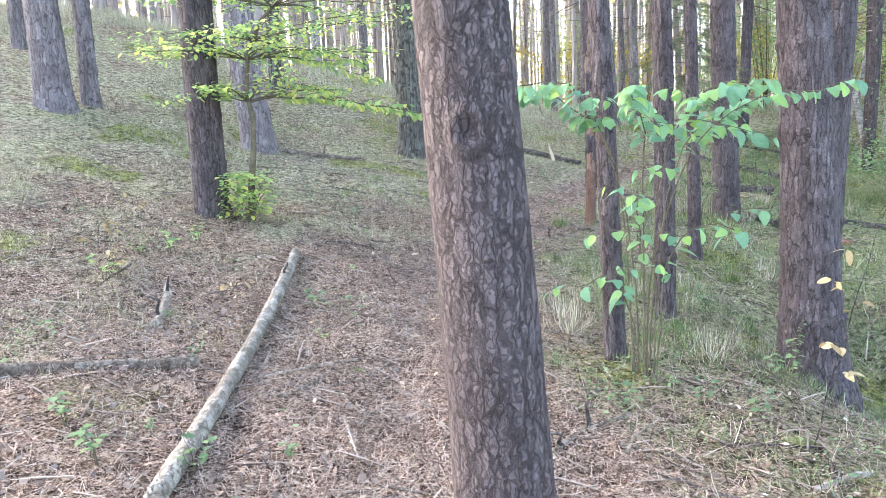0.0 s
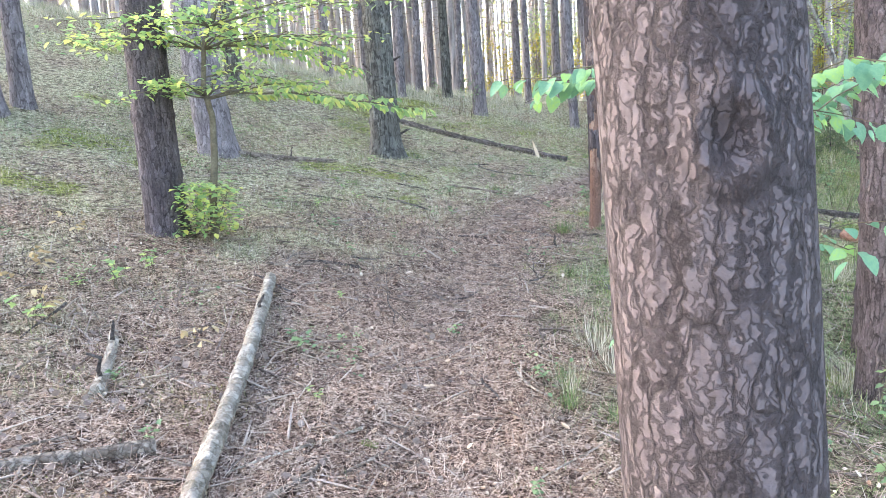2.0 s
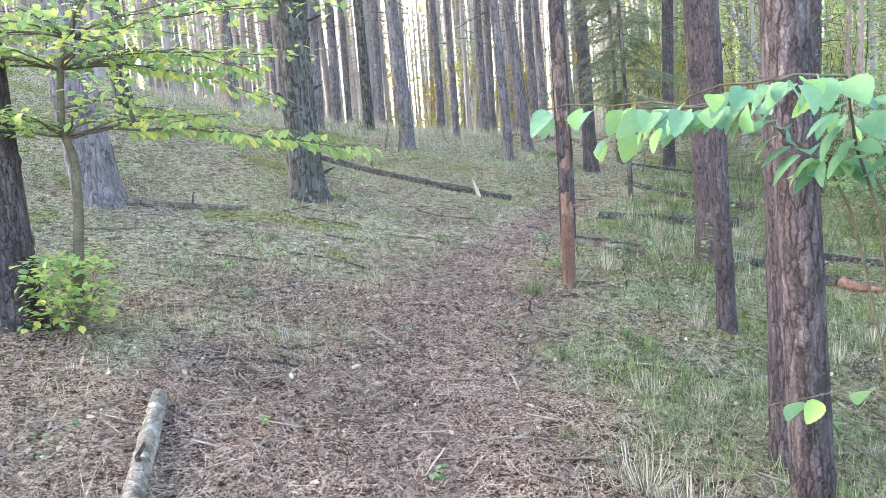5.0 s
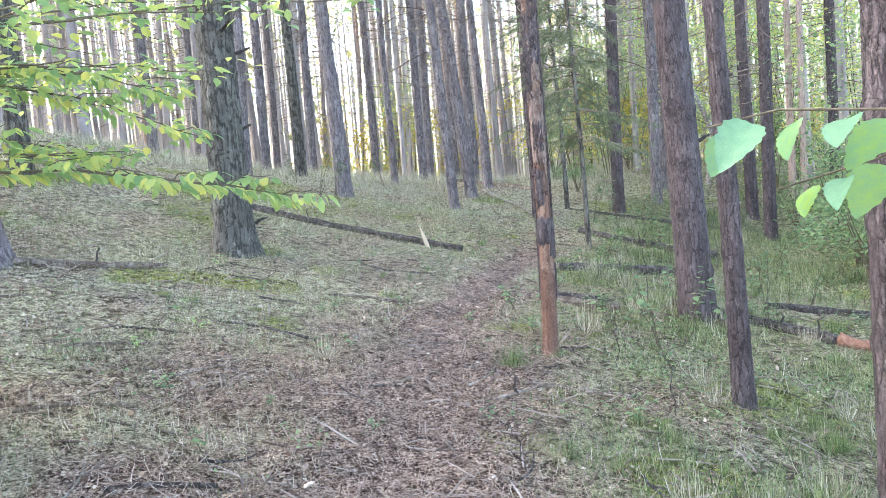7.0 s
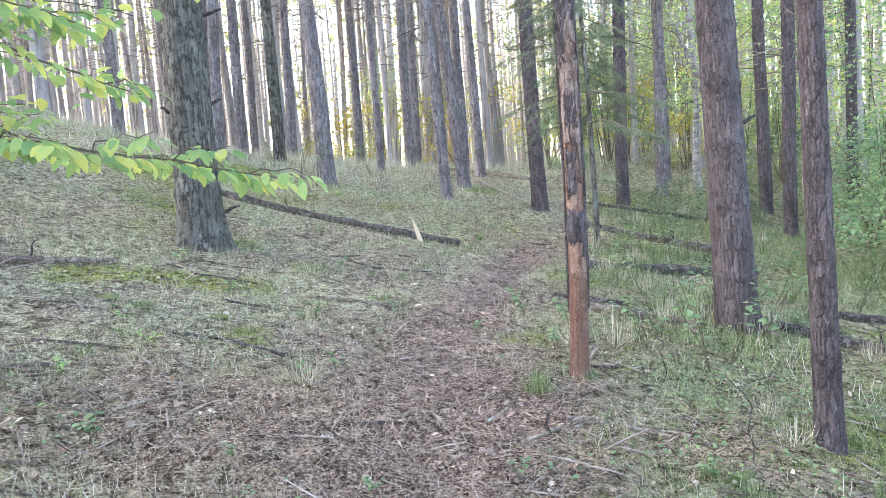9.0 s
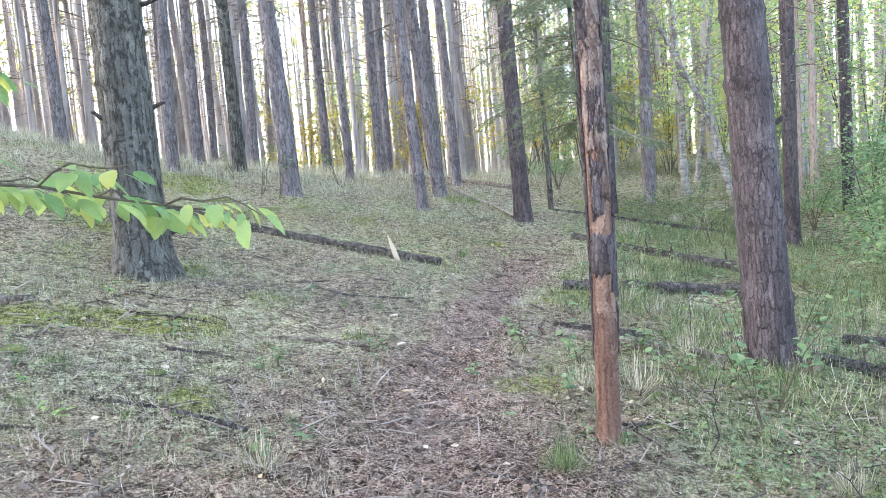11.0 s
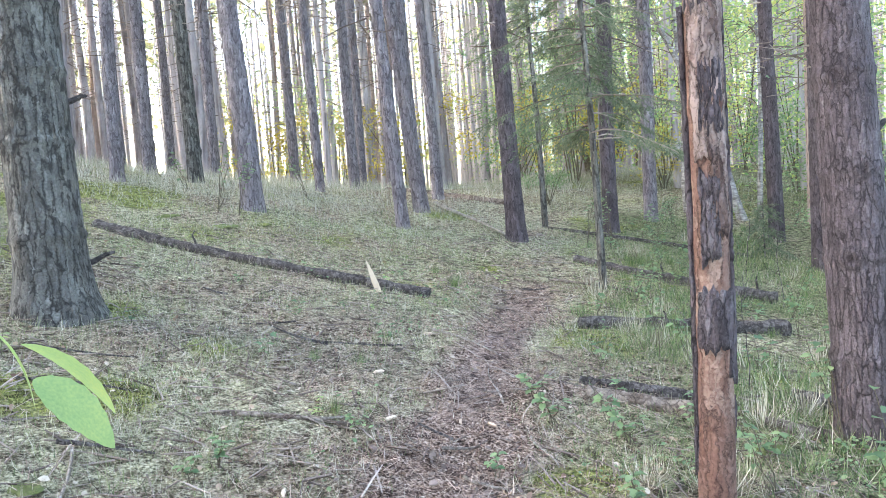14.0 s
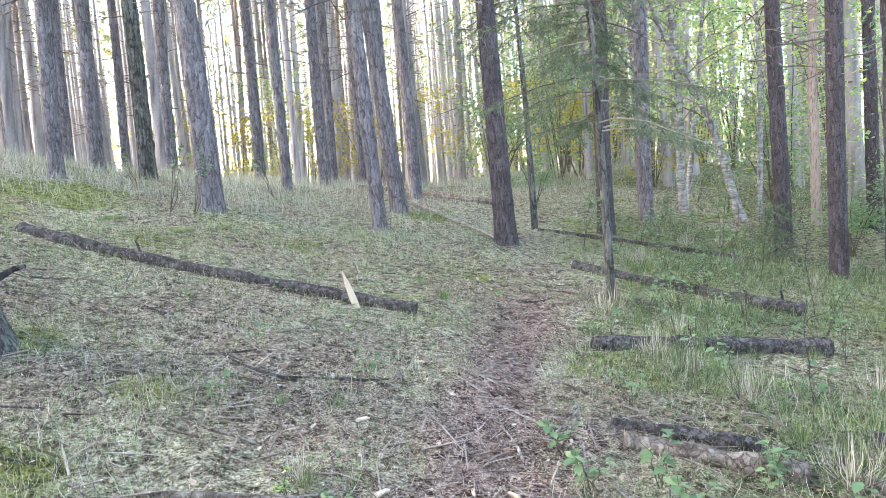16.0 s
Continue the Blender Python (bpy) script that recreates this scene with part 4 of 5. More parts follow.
def set_leaf(mesh, parent, place, way, normal, size, label=""):
    d, s, n = frames_of(np.array([way], float), np.array([normal], float))
    m = Matrix(((d[0][0], s[0][0], n[0][0], place[0]), (d[0][1], s[0][1], n[0][1], place[1]), (d[0][2], s[0][2], n[0][2], place[2]), (0, 0, 0, 1)))
    return part("leaf", mesh, parent, label, m @ Matrix.Diagonal((size, size, size, 1)))


def hang_leaves(bush, pts, meshes, count, sizes, first=0.25, droop=0.45, spread=0.09):
    for k in range(count):
        f = first + (1 - first) * (k + rng.random() * 0.6) / count
        i = min(len(pts) - 2, int(f * (len(pts) - 1)))
        p = pts[i] + (pts[i + 1] - pts[i]) * (f * (len(pts) - 1) - i)
        t = pts[i + 1] - pts[i]
        t = t / np.linalg.norm(t)
        side = np.cross(t, [0, 0, 1.0]) * (1 if k % 2 else -1)
        way = t * 0.5 + side * rng.uniform(0.5, 1.0) + np.array([0, 0, -droop * rng.uniform(0.2, 1.4)])
        set_leaf(meshes[k % len(meshes)], bush, p + side * spread * rng.random() * 0.5 + np.array([0, 0, -0.015]), way, np.array([0, 0, 1.0]) + rng.normal(0, 0.35, 3), rng.uniform(*sizes))


hazel = new("hazel_bush")
hx, hy = 1.68, 4.5
hz = gz(hx, hy)
hazel.location = (hx, hy, hz)
for root, tip, count, start in (
        ((0.0, 0.02), (-0.9, 0.04, 1.95), 18, 0.5), ((-0.05, 0), (-0.85, -0.4, 1.98), 18, 0.5), ((0.02, -0.04), (-0.35, -0.8, 1.86), 18, 0.5),
        ((0.05, 0), (0.4, -0.6, 1.92), 18, 0.5), ((0.08, 0.03), (1.15, -0.1, 1.86), 20, 0.5), ((0.1, 0), (0.75, 0.3, 1.7), 13, 0.5),
        ((0.03, 0), (-0.2, -0.35, 1.25), 9, 0.5), ((0.1, -0.05), (0.5, -0.3, 1.05), 9, 0.45), ((-0.05, -0.03), (-0.4, -0.2, 0.75), 6, 0.5)):
    pf = np.linspace(0, 1, 12)
    pts = np.column_stack([root[0] + (tip[0] - root[0]) * pf ** 2.3, root[1] + (tip[1] - root[1]) * pf ** 2.3, (tip[2] - hz + 0.12) * (1 - (1 - pf) ** 1.9) - 0.14 * pf ** 4 - 0.05])
    pts[2:] += rng.normal(0, 0.012, (10, 3))
    ln = np.linspace(1, 0.25, 12)
    part("stem", joined_tubes("stem", [(pts, 0.0045 * ln + 0.0018)], STEM, 7), hazel)
    hang_leaves(hazel, pts, HAZEL_MESHES, count + (9 if tip[2] > 1.4 else 2), (0.06, 0.105), start + (0.1 if tip[2] > 1.4 else -0.1))
    for k in range(3):
        j = 6 + k * 2 + int(rng.integers(0, 2))
        off = np.array([rng.uniform(-0.4, 0.4), rng.uniform(-0.4, 0.4), rng.uniform(-0.12, 0.14)])
        tw = arch(pts[min(j, 11)], pts[min(j, 11)] + off, 0.03, 5)
        part("twig", joined_tubes("twig", [(tw, np.linspace(0.003, 0.0015, 5))], STEM, 4), hazel)
        hang_leaves(hazel, tw, HAZEL_MESHES, 8 if tip[2] > 1.4 else 4, (0.055, 0.1), 0.1)
tagged(hazel, "hazel bush with broad bluish-green and yellow-green leaves on arching stems", "bush")

sapling = new("broadleaf_sapling")
sx0, sy0 = -1.42, 8.06
sz0 = gz(sx0, sy0)
sapling.location = (sx0, sy0, sz0)
stemp = np.array([[0, 0, -0.05], [0.02, 0, 0.35], [0.08, 0.02, 0.8], [0.1, 0.03, 1.15], [0.05, 0.03, 1.4], [0.1, 0.02, 1.8], [0.25, 0.05, 2.15], [0.55, 0.1, 2.45], [0.85, 0.12, 2.7]])
part("trunk", tube("trunk", np.stack([np.interp(np.linspace(0, 8, 60), range(9), stemp[:, k]) for k in range(3)], -1), np.linspace(0.04, 0.012, 60), 14, STEM, 3, wobble=0.05), sapling)
lines, cloud = [], []
LONG = arch((0.06, 0.03, 1.3), (2.05, 0.28, 1.87 - sz0), 0.1, 14)
part("branch", joined_tubes("branch", [(LONG, np.linspace(0.011, 0.003, 14))], STEM, 6), sapling)
hang_leaves(sapling, LONG, OVAL_MESHES, 84, (0.06, 0.105), 0.2, 0.3, 0.22)
for k in range(9):
    i = 4 + k
    side = 1 if k % 2 else -1
    tw = arch(LONG[i], LONG[i] + np.array([0.22, side * rng.uniform(0.15, 0.4), rng.uniform(-0.12, 0.06)]), 0.02, 6)
    part("twig", joined_tubes("twig", [(tw, np.linspace(0.004, 0.0015, 6))], STEM, 4), sapling)
    hang_leaves(sapling, tw, OVAL_MESHES, 14, (0.055, 0.095), 0.2, 0.3, 0.14)
for start, end in (((0.06, 0.03, 1.75), (1.5, 0.5, 2.28)), ((0.1, 0.02, 1.8), (1.35, -0.15, 2.42)), ((0.06, 0.03, 1.5), (1.1, 0.65, 2.08))):
    bough = arch(start, (end[0], end[1], end[2] - sz0), 0.12, 12)
    part("branch", joined_tubes("branch", [(bough, np.linspace(0.009, 0.0025, 12))], STEM, 6), sapling)
    hang_leaves(sapling, bough, OVAL_MESHES, 48, (0.05, 0.085), 0.3, 0.3, 0.22)
    for i in (4, 6, 7, 9, 10):
        tw = arch(bough[i], bough[i] + np.array([0.2, rng.choice([-1, 1]) * rng.uniform(0.15, 0.35), rng.uniform(-0.12, 0.05)]), 0.02, 6)
        part("twig", joined_tubes("twig", [(tw, np.linspace(0.0035, 0.0015, 6))], STEM, 4), sapling)
        hang_leaves(sapling, tw, OVAL_MESHES, 13, (0.05, 0.085), 0.15, 0.3, 0.14)
for z0, reach, count in ((1.32, 1.2, 9), (1.75, 1.75, 15), (1.95, 1.8, 15), (2.3, 1.6, 12), (2.7, 1.4, 9), (3.1, 1.2, 8)):
    for k in range(count):
        a = k * 2.4 + z0 * 3 + rng.random() * 0.5
        ln = reach * rng.uniform(0.6, 1.1) * (1.15 if math.cos(a) > 0 else 0.85)
        base = np.array([np.interp(z0, stemp[:, 2], stemp[:, 0]), 0.03, z0])
        pts = arch(base, base + np.array([ln * math.cos(a), 0.75 * ln * math.sin(a), rng.uniform(-0.05, 0.25)]), 0.06, 8)
        lines.append((pts, np.linspace(0.008, 0.002, 8)))
        for _ in range(52):
            f = rng.uniform(0.2, 1.05) * 7
            i = min(6, int(f))
            cloud.append(pts[i] + (pts[i + 1] - pts[i]) * (f - i) + rng.normal(0, (0.1, 0.1, 0.025)))
for _ in range(560):
    a, q = rng.random() * 6.283, rng.random() ** 0.6
    cloud.append(np.array([-0.02 + 0.3 * q * math.cos(a), -0.05 + 0.28 * q * math.sin(a), 0.08 + 0.48 * rng.random()]))
for _ in range(7):
    a = rng.random() * 6.283
    lines.append((arch((0, 0, 0), (0.25 * math.cos(a), 0.25 * math.sin(a), rng.uniform(0.25, 0.55)), 0.05, 5), np.linspace(0.005, 0.002, 5)))
tagged(part("branchwork", joined_tubes("branchwork", lines, STEM, 5), sapling), kind="stuff")
cloud = np.array(cloud)
tagged(part("foliage", scatter_mesh("foliage", LEAF_OVAL, OVAL_FACES, cloud, np.column_stack([rng.normal(0.2, 1, (len(cloud), 2)), rng.normal(-0.2, 0.22, len(cloud))]), np.array([0, 0, 1.0]) + rng.normal(0, 0.22, (len(cloud), 3)), rng.uniform(0.05, 0.085, len(cloud)), SAPLING_LEAF), sapling), kind="stuff")
tagged(sapling, "young broadleaf sapling with spreading tiers of light green leaves", "sapling")


def seedling_variant(seed, mat, tall, leaves, size, lobed):
    r = np.random.default_rng(seed)
    stems, place, way = [], [], []
    for _ in range(3):
        a = r.random() * 6.283
        tip = np.array([0.35 * tall * math.cos(a), 0.35 * tall * math.sin(a), tall * r.uniform(0.6, 1)])
        pts = arch((0, 0, -0.02), tip, 0.05 * tall, 6)
        stems.append((pts, np.linspace(0.004, 0.0015, 6)))
        for _ in range(leaves // 3):
            i = r.integers(2, 5)
            place.append(pts[i] + (pts[i + 1] - pts[i]) * r.random())
            b = r.random() * 6.283
            way.append((math.cos(b), math.sin(b), r.uniform(-0.4, 0.3)))
    place, way = np.array(place), np.array(way)
    return joined_tubes("stem", stems, STEM, 4), scatter_mesh("foliage", LEAF_LOBED if lobed else LEAF_OVAL, LOBED_FACES if lobed else OVAL_FACES, place, way, np.array([0, 0, 1.0]) + r.normal(0, 0.25, (len(place), 3)), r.uniform(0.6, 1.1, len(place)) * size, mat)


SEEDLINGS = [seedling_variant(1, SHRUB_LEAF, 0.3, 15, 0.09, True), seedling_variant(2, SHRUB_LEAF, 0.5, 24, 0.07, False), seedling_variant(3, SAPLING_LEAF, 0.2, 12, 0.08, True), seedling_variant(4, SHRUB_LEAF, 0.18, 24, 0.06, False), seedling_variant(5, SHRUB_LEAF, 0.8, 33, 0.07, False)]


def seedling(x, y, kind, turn, size=0.85, label="small leafy green seedling on the forest floor"):
    ob = new("seedling")
    ob.matrix_world = pose(x, y, gz(x, y), 0, 0, turn)
    st, lv = SEEDLINGS[kind]
    sc = Matrix.Diagonal((size, size, size, 1))
    part("stem", st, ob, "", sc)
    tagged(part("foliage", lv, ob, "", sc), kind="stuff")
    return tagged(ob, label, "seedling", "seedlings on the forest floor")


for x, y, k, z in ((-1.6, 3.5, 3, 1.2), (-1.35, 3.2, 3, 1.3), (-1.9, 6.6, 2, 1.5), (-1.75, 7.0, 2, 1.3), (-2.2, 5.8, 2, 1.4), (0.5, 6.0, 3, 0.8), (2.95, 4.6, 1, 1.0), (2.6, 4.3, 1, 0.9), (3.0, 4.95, 4, 0.8), (1.95, 4.1, 0, 0.8), (2.2, 3.9, 0, 0.9), (1.4, 4.0, 0, 0.8), (2.9, 6.0, 1, 1.0), (3.35, 11.1, 3, 1.6), (3.5, 11.5, 3, 1.5), (3.7, 11.0, 0, 1.3), (3.6, 10.7, 3, 1.5), (3.95, 10.5, 1, 0.8), (4.4, 11.9, 0, 1.1), (4.9, 12.4, 1, 0.7), (5.5, 13.2, 0, 1.1), (6.4, 13.4, 4, 0.7), (6.9, 13.0, 1, 1.0), (3.0, 10.0, 3, 1.3), (2.6, 10.6, 3, 1.0), (0.9, 9.6, 0, 0.8), (1.3, 11.0, 3, 1.1), (0.7, 11.6, 3, 1.2), (1.9, 12.4, 0, 0.9), (0.35, 12.6, 2, 0.9), (2.4, 13.3, 0, 0.8), (0.9, 8.2, 3, 0.7), (-0.3, 8.9, 3, 1.1), (-0.9, 9.5, 0, 1.0), (0.0, 10.2, 2, 0.9), (5.8, 12.7, 4, 0.9), (7.3, 14.3, 4, 1.0), (8.1, 14.9, 4, 1.2), (7.4, 12.4, 4, 1.1), (6.6, 11.4, 1, 1.2), (6.9, 10.6, 4, 1.1), (7.6, 11.5, 4, 1.3)):
    seedling(x, y, k, (x * 97 + y * 31) % 360, 0.8 * z)
for x, y, k, z in ((3.0, 17.9, 4, 1.3), (2.75, 18.1, 4, 1.5), (4.6, 19.6, 4, 1.2), (2.6, 19.6, 1, 1.4), (7.6, 15.9, 4, 1.4), (8.3, 16.1, 4, 1.3), (9.3, 15.0, 4, 1.6)):
    seedling(x, y, k, (x * 57 + y * 91) % 360, z, "slender pale green shrub in the grass")


low_rng = np.random.default_rng(44)
for _ in range(95):
    y0 = low_rng.uniform(9, 18)
    x0 = float(path_x(y0)) + low_rng.uniform(1.4, 6.5)
    seedling(x0, y0, int(low_rng.choice([0, 1, 3, 3, 4])), low_rng.uniform(0, 360), low_rng.uniform(0.6, 1.25), "leafy green herb in the grassy undergrowth")
for _ in range(50):
    y0 = low_rng.uniform(3, 15)
    x0 = float(path_x(y0)) + low_rng.choice([-1, -1, 1]) * low_rng.uniform(0.45, 3.5)
    seedling(x0, y0, int(low_rng.choice([0, 3, 3, 2])), low_rng.uniform(0, 360), low_rng.uniform(0.35, 0.75))


# ---- young spruce with hanging boughs ----
def spruce(x, y, r, low, high, reach, label, seed, boughs=44, base=None):
    q = np.random.default_rng(seed)
    ob = new("spruce_tree")
    ob.location = (x, y, gz(x, y))
    z = np.linspace(-0.1, high, 40)
    part("trunk", tube("trunk", np.stack([-0.017 * z + 0.02 * np.sin(z), 0.014 * z, z], -1), np.maximum(0.008, r * (1 - z / high * 0.8)), 18, BARK_GREEN, seed, (0.03, 0.05), 0.002), ob)
    limbs, pl, wy, up = [], [], [], []
    for k in range(boughs):
        h = low + (high - low) * (k + q.random()) / boughs
        a, ln = q.random() * 6.283, reach * q.uniform(0.5, 1.1) * (1 - 0.7 * (h - low) / (high - low))
        b = np.array([-0.017 * h, 0.014 * h, h])
        pts = arch(b, b + np.array([ln * math.cos(a), ln * math.sin(a), -0.22 * ln]), 0.06 * ln, 7)
        limbs.append((pts, np.linspace(0.009, 0.003, 7)))
        for _ in range(int(12 + 22 * ln)):
            f = q.uniform(0.2, 1.0) * 6
            i = min(5, int(f))
            p0 = pts[i] + (pts[i + 1] - pts[i]) * (f - i)
            t = pts[i + 1] - pts[i]
            t = t / np.linalg.norm(t)
            side = np.cross(t, [0, 0, 1]) * q.choice([-1, 1])
            w = 0.7 * t + side * q.uniform(0.3, 0.9) + np.array([0, 0, -q.uniform(0.1, 0.6)])
            w /= np.linalg.norm(w)
            lt = q.uniform(0.12, 0.3)
            m = int(lt / 0.011)
            g = np.linspace(0, lt, m)[:, None]
            pl.append(p0 + w * g)
            out = np.cross(w, q.normal(0, 1, 3))
            wy.append(0.7 * w + (q.normal(0, 0.5, (m, 3)) + 0.3 * out))
            up.append(q.normal(0, 1, (m, 3)))
    pl, wy, up = np.vstack(pl), np.vstack(wy), np.vstack(up)
    tagged(part("limbwork", joined_tubes("limbwork", limbs, TWIG, 5), ob), kind="stuff")
    tagged(part("needles", scatter_mesh("needles", [(0, 0.085, 0), (0, -0.085, 0), (1, 0, 0)], [(0, 1, 2)], pl, wy, up, q.uniform(0.035, 0.06, len(pl)), SPRUCE), ob), kind="stuff")
    return tagged(ob, label, "spruce tree")


spruce(6.19, 13.91, 0.05, 1.7, 6.5, 1.5, "young spruce with a bare lower stem and hanging boughs", 5, 115)
spruce(7.9, 17.3, 0.05, 3.0, 7.5, 1.3, "slim spruce with hanging boughs behind the trail", 9, 50)


spruce(9.75, 14.5, 0.014, 0.12, 0.85, 0.34, "knee-high young spruce in the undergrowth", 13, 14)


# ---- birches and background shrubs ----
def leaf_cloud(seed, count, box, size, mat, lumps=14):
    r = np.random.default_rng(seed)
    c = r.normal(0, 1, (lumps, 3)) * np.array(box) * 0.45 + np.array([0, 0, box[2] * 1.15])
    c[:, 2] = np.abs(c[:, 2])
    p = c[r.integers(0, lumps, count)] + r.normal(0, 1, (count, 3)) * np.array([0.22, 0.22, 0.13]) * max(box)
    p[:, 2] = np.abs(p[:, 2]) + 0.05
    return scatter_mesh("foliage", [(0, 0, 0), (0.5, 0.3, 0.05), (1, 0, -0.05), (0.5, -0.3, 0.05)], [(0, 1, 2, 3)], p, r.normal(0, 1, (count, 3)) * [1, 1, 0.5], np.array([0, 0, 1.0]) + r.normal(0, 0.5, (count, 3)), r.uniform(0.6, 1.2, count) * size, mat)


def shrub_stems(seed, tall, spread, count=7):
    r = np.random.default_rng(seed)
    return joined_tubes("brushwood", [(arch((r.normal(0, 0.05), r.normal(0, 0.05), -0.1), (spread * r.normal(0, 0.6), spread * r.normal(0, 0.6), tall * r.uniform(0.6, 1)), 0.1, 7), np.linspace(0.018, 0.005, 7)) for _ in range(count)], STEM, 5)


SHRUBS = [(shrub_stems(1, 1.6, 0.8), leaf_cloud(11, 1500, (0.9, 0.9, 0.8), 0.085, SHRUB_LEAF)),
          (shrub_stems(2, 2.6, 1.0), leaf_cloud(12, 2000, (1.1, 1.1, 1.3), 0.085, SHRUB_LEAF)),
          (shrub_stems(3, 4.2, 1.2), leaf_cloud(13, 2600, (1.3, 1.3, 2.2), 0.1, SHRUB_LEAF)),
          (shrub_stems(4, 2.6, 1.0), leaf_cloud(14, 1800, (1.2, 1.2, 1.2), 0.1, YELLOW_LEAF)),
          (shrub_stems(5, 5.5, 1.4, 5), leaf_cloud(15, 2600, (1.6, 1.6, 3.2), 0.11, SAPLING_LEAF))]


def shrub(x, y, k, size, label):
    ob = new("shrub")
    ob.matrix_world = pose(x, y, gz(x, y), 0, 0, (x * 71 + y * 37) % 360)
    sc = Matrix.Diagonal((size, size, size, 1))
    st, lv = SHRUBS[k]
    tagged(part("brushwood", st, ob, "", sc), kind="stuff")
    tagged(part("foliage", lv, ob, "", sc), kind="stuff")
    return tagged(ob, label, "shrub")


for x, y, k, sz in ((8.4, 10.6, 0, 0.9), (9.4, 11.6, 1, 0.9), (9.0, 9.3, 1, 0.9), (10.3, 10.4, 2, 0.9), (8.0, 8.6, 0, 0.8), (10.6, 12.8, 0, 0.9), (11.8, 12.2, 2, 0.9), (12.4, 13.7, 1, 0.9), (13.6, 12.9, 4, 0.9), (9.8, 8.2, 2, 0.9), (7.4, 7.3, 0, 0.7), (8.5, 6.6, 1, 0.9), (11.0, 14.2, 0, 0.6), (14.5, 15.5, 4, 1.0), (15.5, 18.0, 4, 1.0), (13.8, 17.3, 1, 0.9), (16.5, 15.0, 2, 1.1), (14.0, 20.5, 4, 1.0), (17.5, 21, 4, 1.1), (12.0, 21.5, 2, 1.0), (10.0, 21.3, 1, 0.9), (9.2, 18.9, 0, 0.6)):
    shrub(x, y, k, sz, "dense green shrub in the undergrowth")
for x, y, k, sz in ((13.4, 22.4, 3, 1.0), (14.9, 23.6, 3, 1.1), (13.0, 19.6, 3, 0.6), (11.4, 30.0, 3, 1.3), (9.5, 31.5, 3, 1.3), (8.0, 34.0, 3, 1.3)):
    shrub(x, y, k, sz, "yellowing autumn shrub among the pines")


def birch(x, y, r, pts, label, seed):
    ob = new("birch_tree")
    ob.location = (x, y, gz(x, y))
    f = np.linspace(0, len(pts) - 1, 70)
    sp = np.stack([np.interp(f, range(len(pts)), [p[k] for p in pts]) for k in range(3)], -1)
    sp[:, :2] += 0.03 * np.stack([np.sin(f * 3 + seed), np.cos(f * 2.3)], -1)
    part("trunk", tube("trunk", sp, np.linspace(r, r * 0.4, 70) + 0.4 * r * np.exp(-np.linspace(0, 20, 70)), 16, BIRCH, seed, (0.08, 0.12), 0.004), ob)
    q = np.random.default_rng(seed)
    lines, pl = [], []
    for _ in range(26):
        i = q.integers(22, 69)
        a = q.random() * 6.283
        tip = sp[i] + np.array([math.cos(a), math.sin(a), 0.35]) * q.uniform(0.4, 1.3)
        bp = arch(sp[i], tip, 0.15, 6)
        lines.append((bp, np.linspace(0.012, 0.003, 6)))
        for _ in range(34):
            pl.append(bp[q.integers(2, 6)] + q.normal(0, 0.17, 3))
    pl = np.array(pl)
    tagged(part("branchwork", joined_tubes("branchwork", lines, TWIG, 4), ob), kind="stuff")
    tagged(part("foliage", scatter_mesh("foliage", [(0, 0, 0), (0.5, 0.35, 0.05), (1, 0, -0.05), (0.5, -0.35, 0.05)], [(0, 1, 2, 3)], pl, q.normal(0, 1, pl.shape), q.normal(0, 1, pl.shape), q.uniform(0.05, 0.09, len(pl)), SAPLING_LEAF), ob), kind="stuff")
    return tagged(ob, label, "birch tree")


birch(11.34, 17.34, 0.075, ((0, 0, -0.1), (-0.1, 0, 1.2), (-0.1, 0, 2.6), (-0.05, 0.1, 5), (0, 0, 9)), "slender birch with dark fissured bark", 3)
birch(11.85, 16.49, 0.078, ((0, 0, -0.1), (-0.25, 0.3, 1.2), (-0.5, 0.6, 2.4), (-1.0, 1.3, 4.4), (-2.1, 2.5, 7.5)), "leaning birch with patchy white bark", 4)
birch(12.3, 16.5, 0.05, ((0, 0, -0.1), (0, 0, 2), (0.05, 0, 4), (0.1, 0, 8)), "thin straight birch among shrubs", 5)
birch(12.9, 18.6, 0.06, ((0, 0, -0.1), (0.2, -0.1, 2), (0.5, -0.2, 4), (0.8, -0.3, 8)), "thin pale birch among shrubs", 6)

# ---- the wood further off, with unseen shade pines behind ----
FAR_TRUNKS = []
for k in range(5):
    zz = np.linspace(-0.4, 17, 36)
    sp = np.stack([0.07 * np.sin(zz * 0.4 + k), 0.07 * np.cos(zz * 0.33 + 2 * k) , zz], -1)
    FAR_TRUNKS.append(tube("trunk", sp, 0.1 * (1.05 - 0.045 * np.clip(zz, 0, 99)) + 0.03 * np.exp(-np.clip(zz, 0, 9) / 0.3), 12, BARK_HAZED if k < 4 else BARK_WARM, k, (0.06, 0.3), 0.006))
FAR_CROWNS = [crown_mesh("crown", 80 + i, 17.5, 8.5 + i, 2.0, 105) for i in range(4)]
FAR_DRY = [dead_branches("deadwood", 90 + i, 2.2, 10, 45, 1.3) for i in range(4)]
taken = [(o.location.x, o.location.y) for o in scene.objects if o.name.startswith(("pine_tree", "birch_tree"))]
far_rng = np.random.default_rng(12)
sites = []
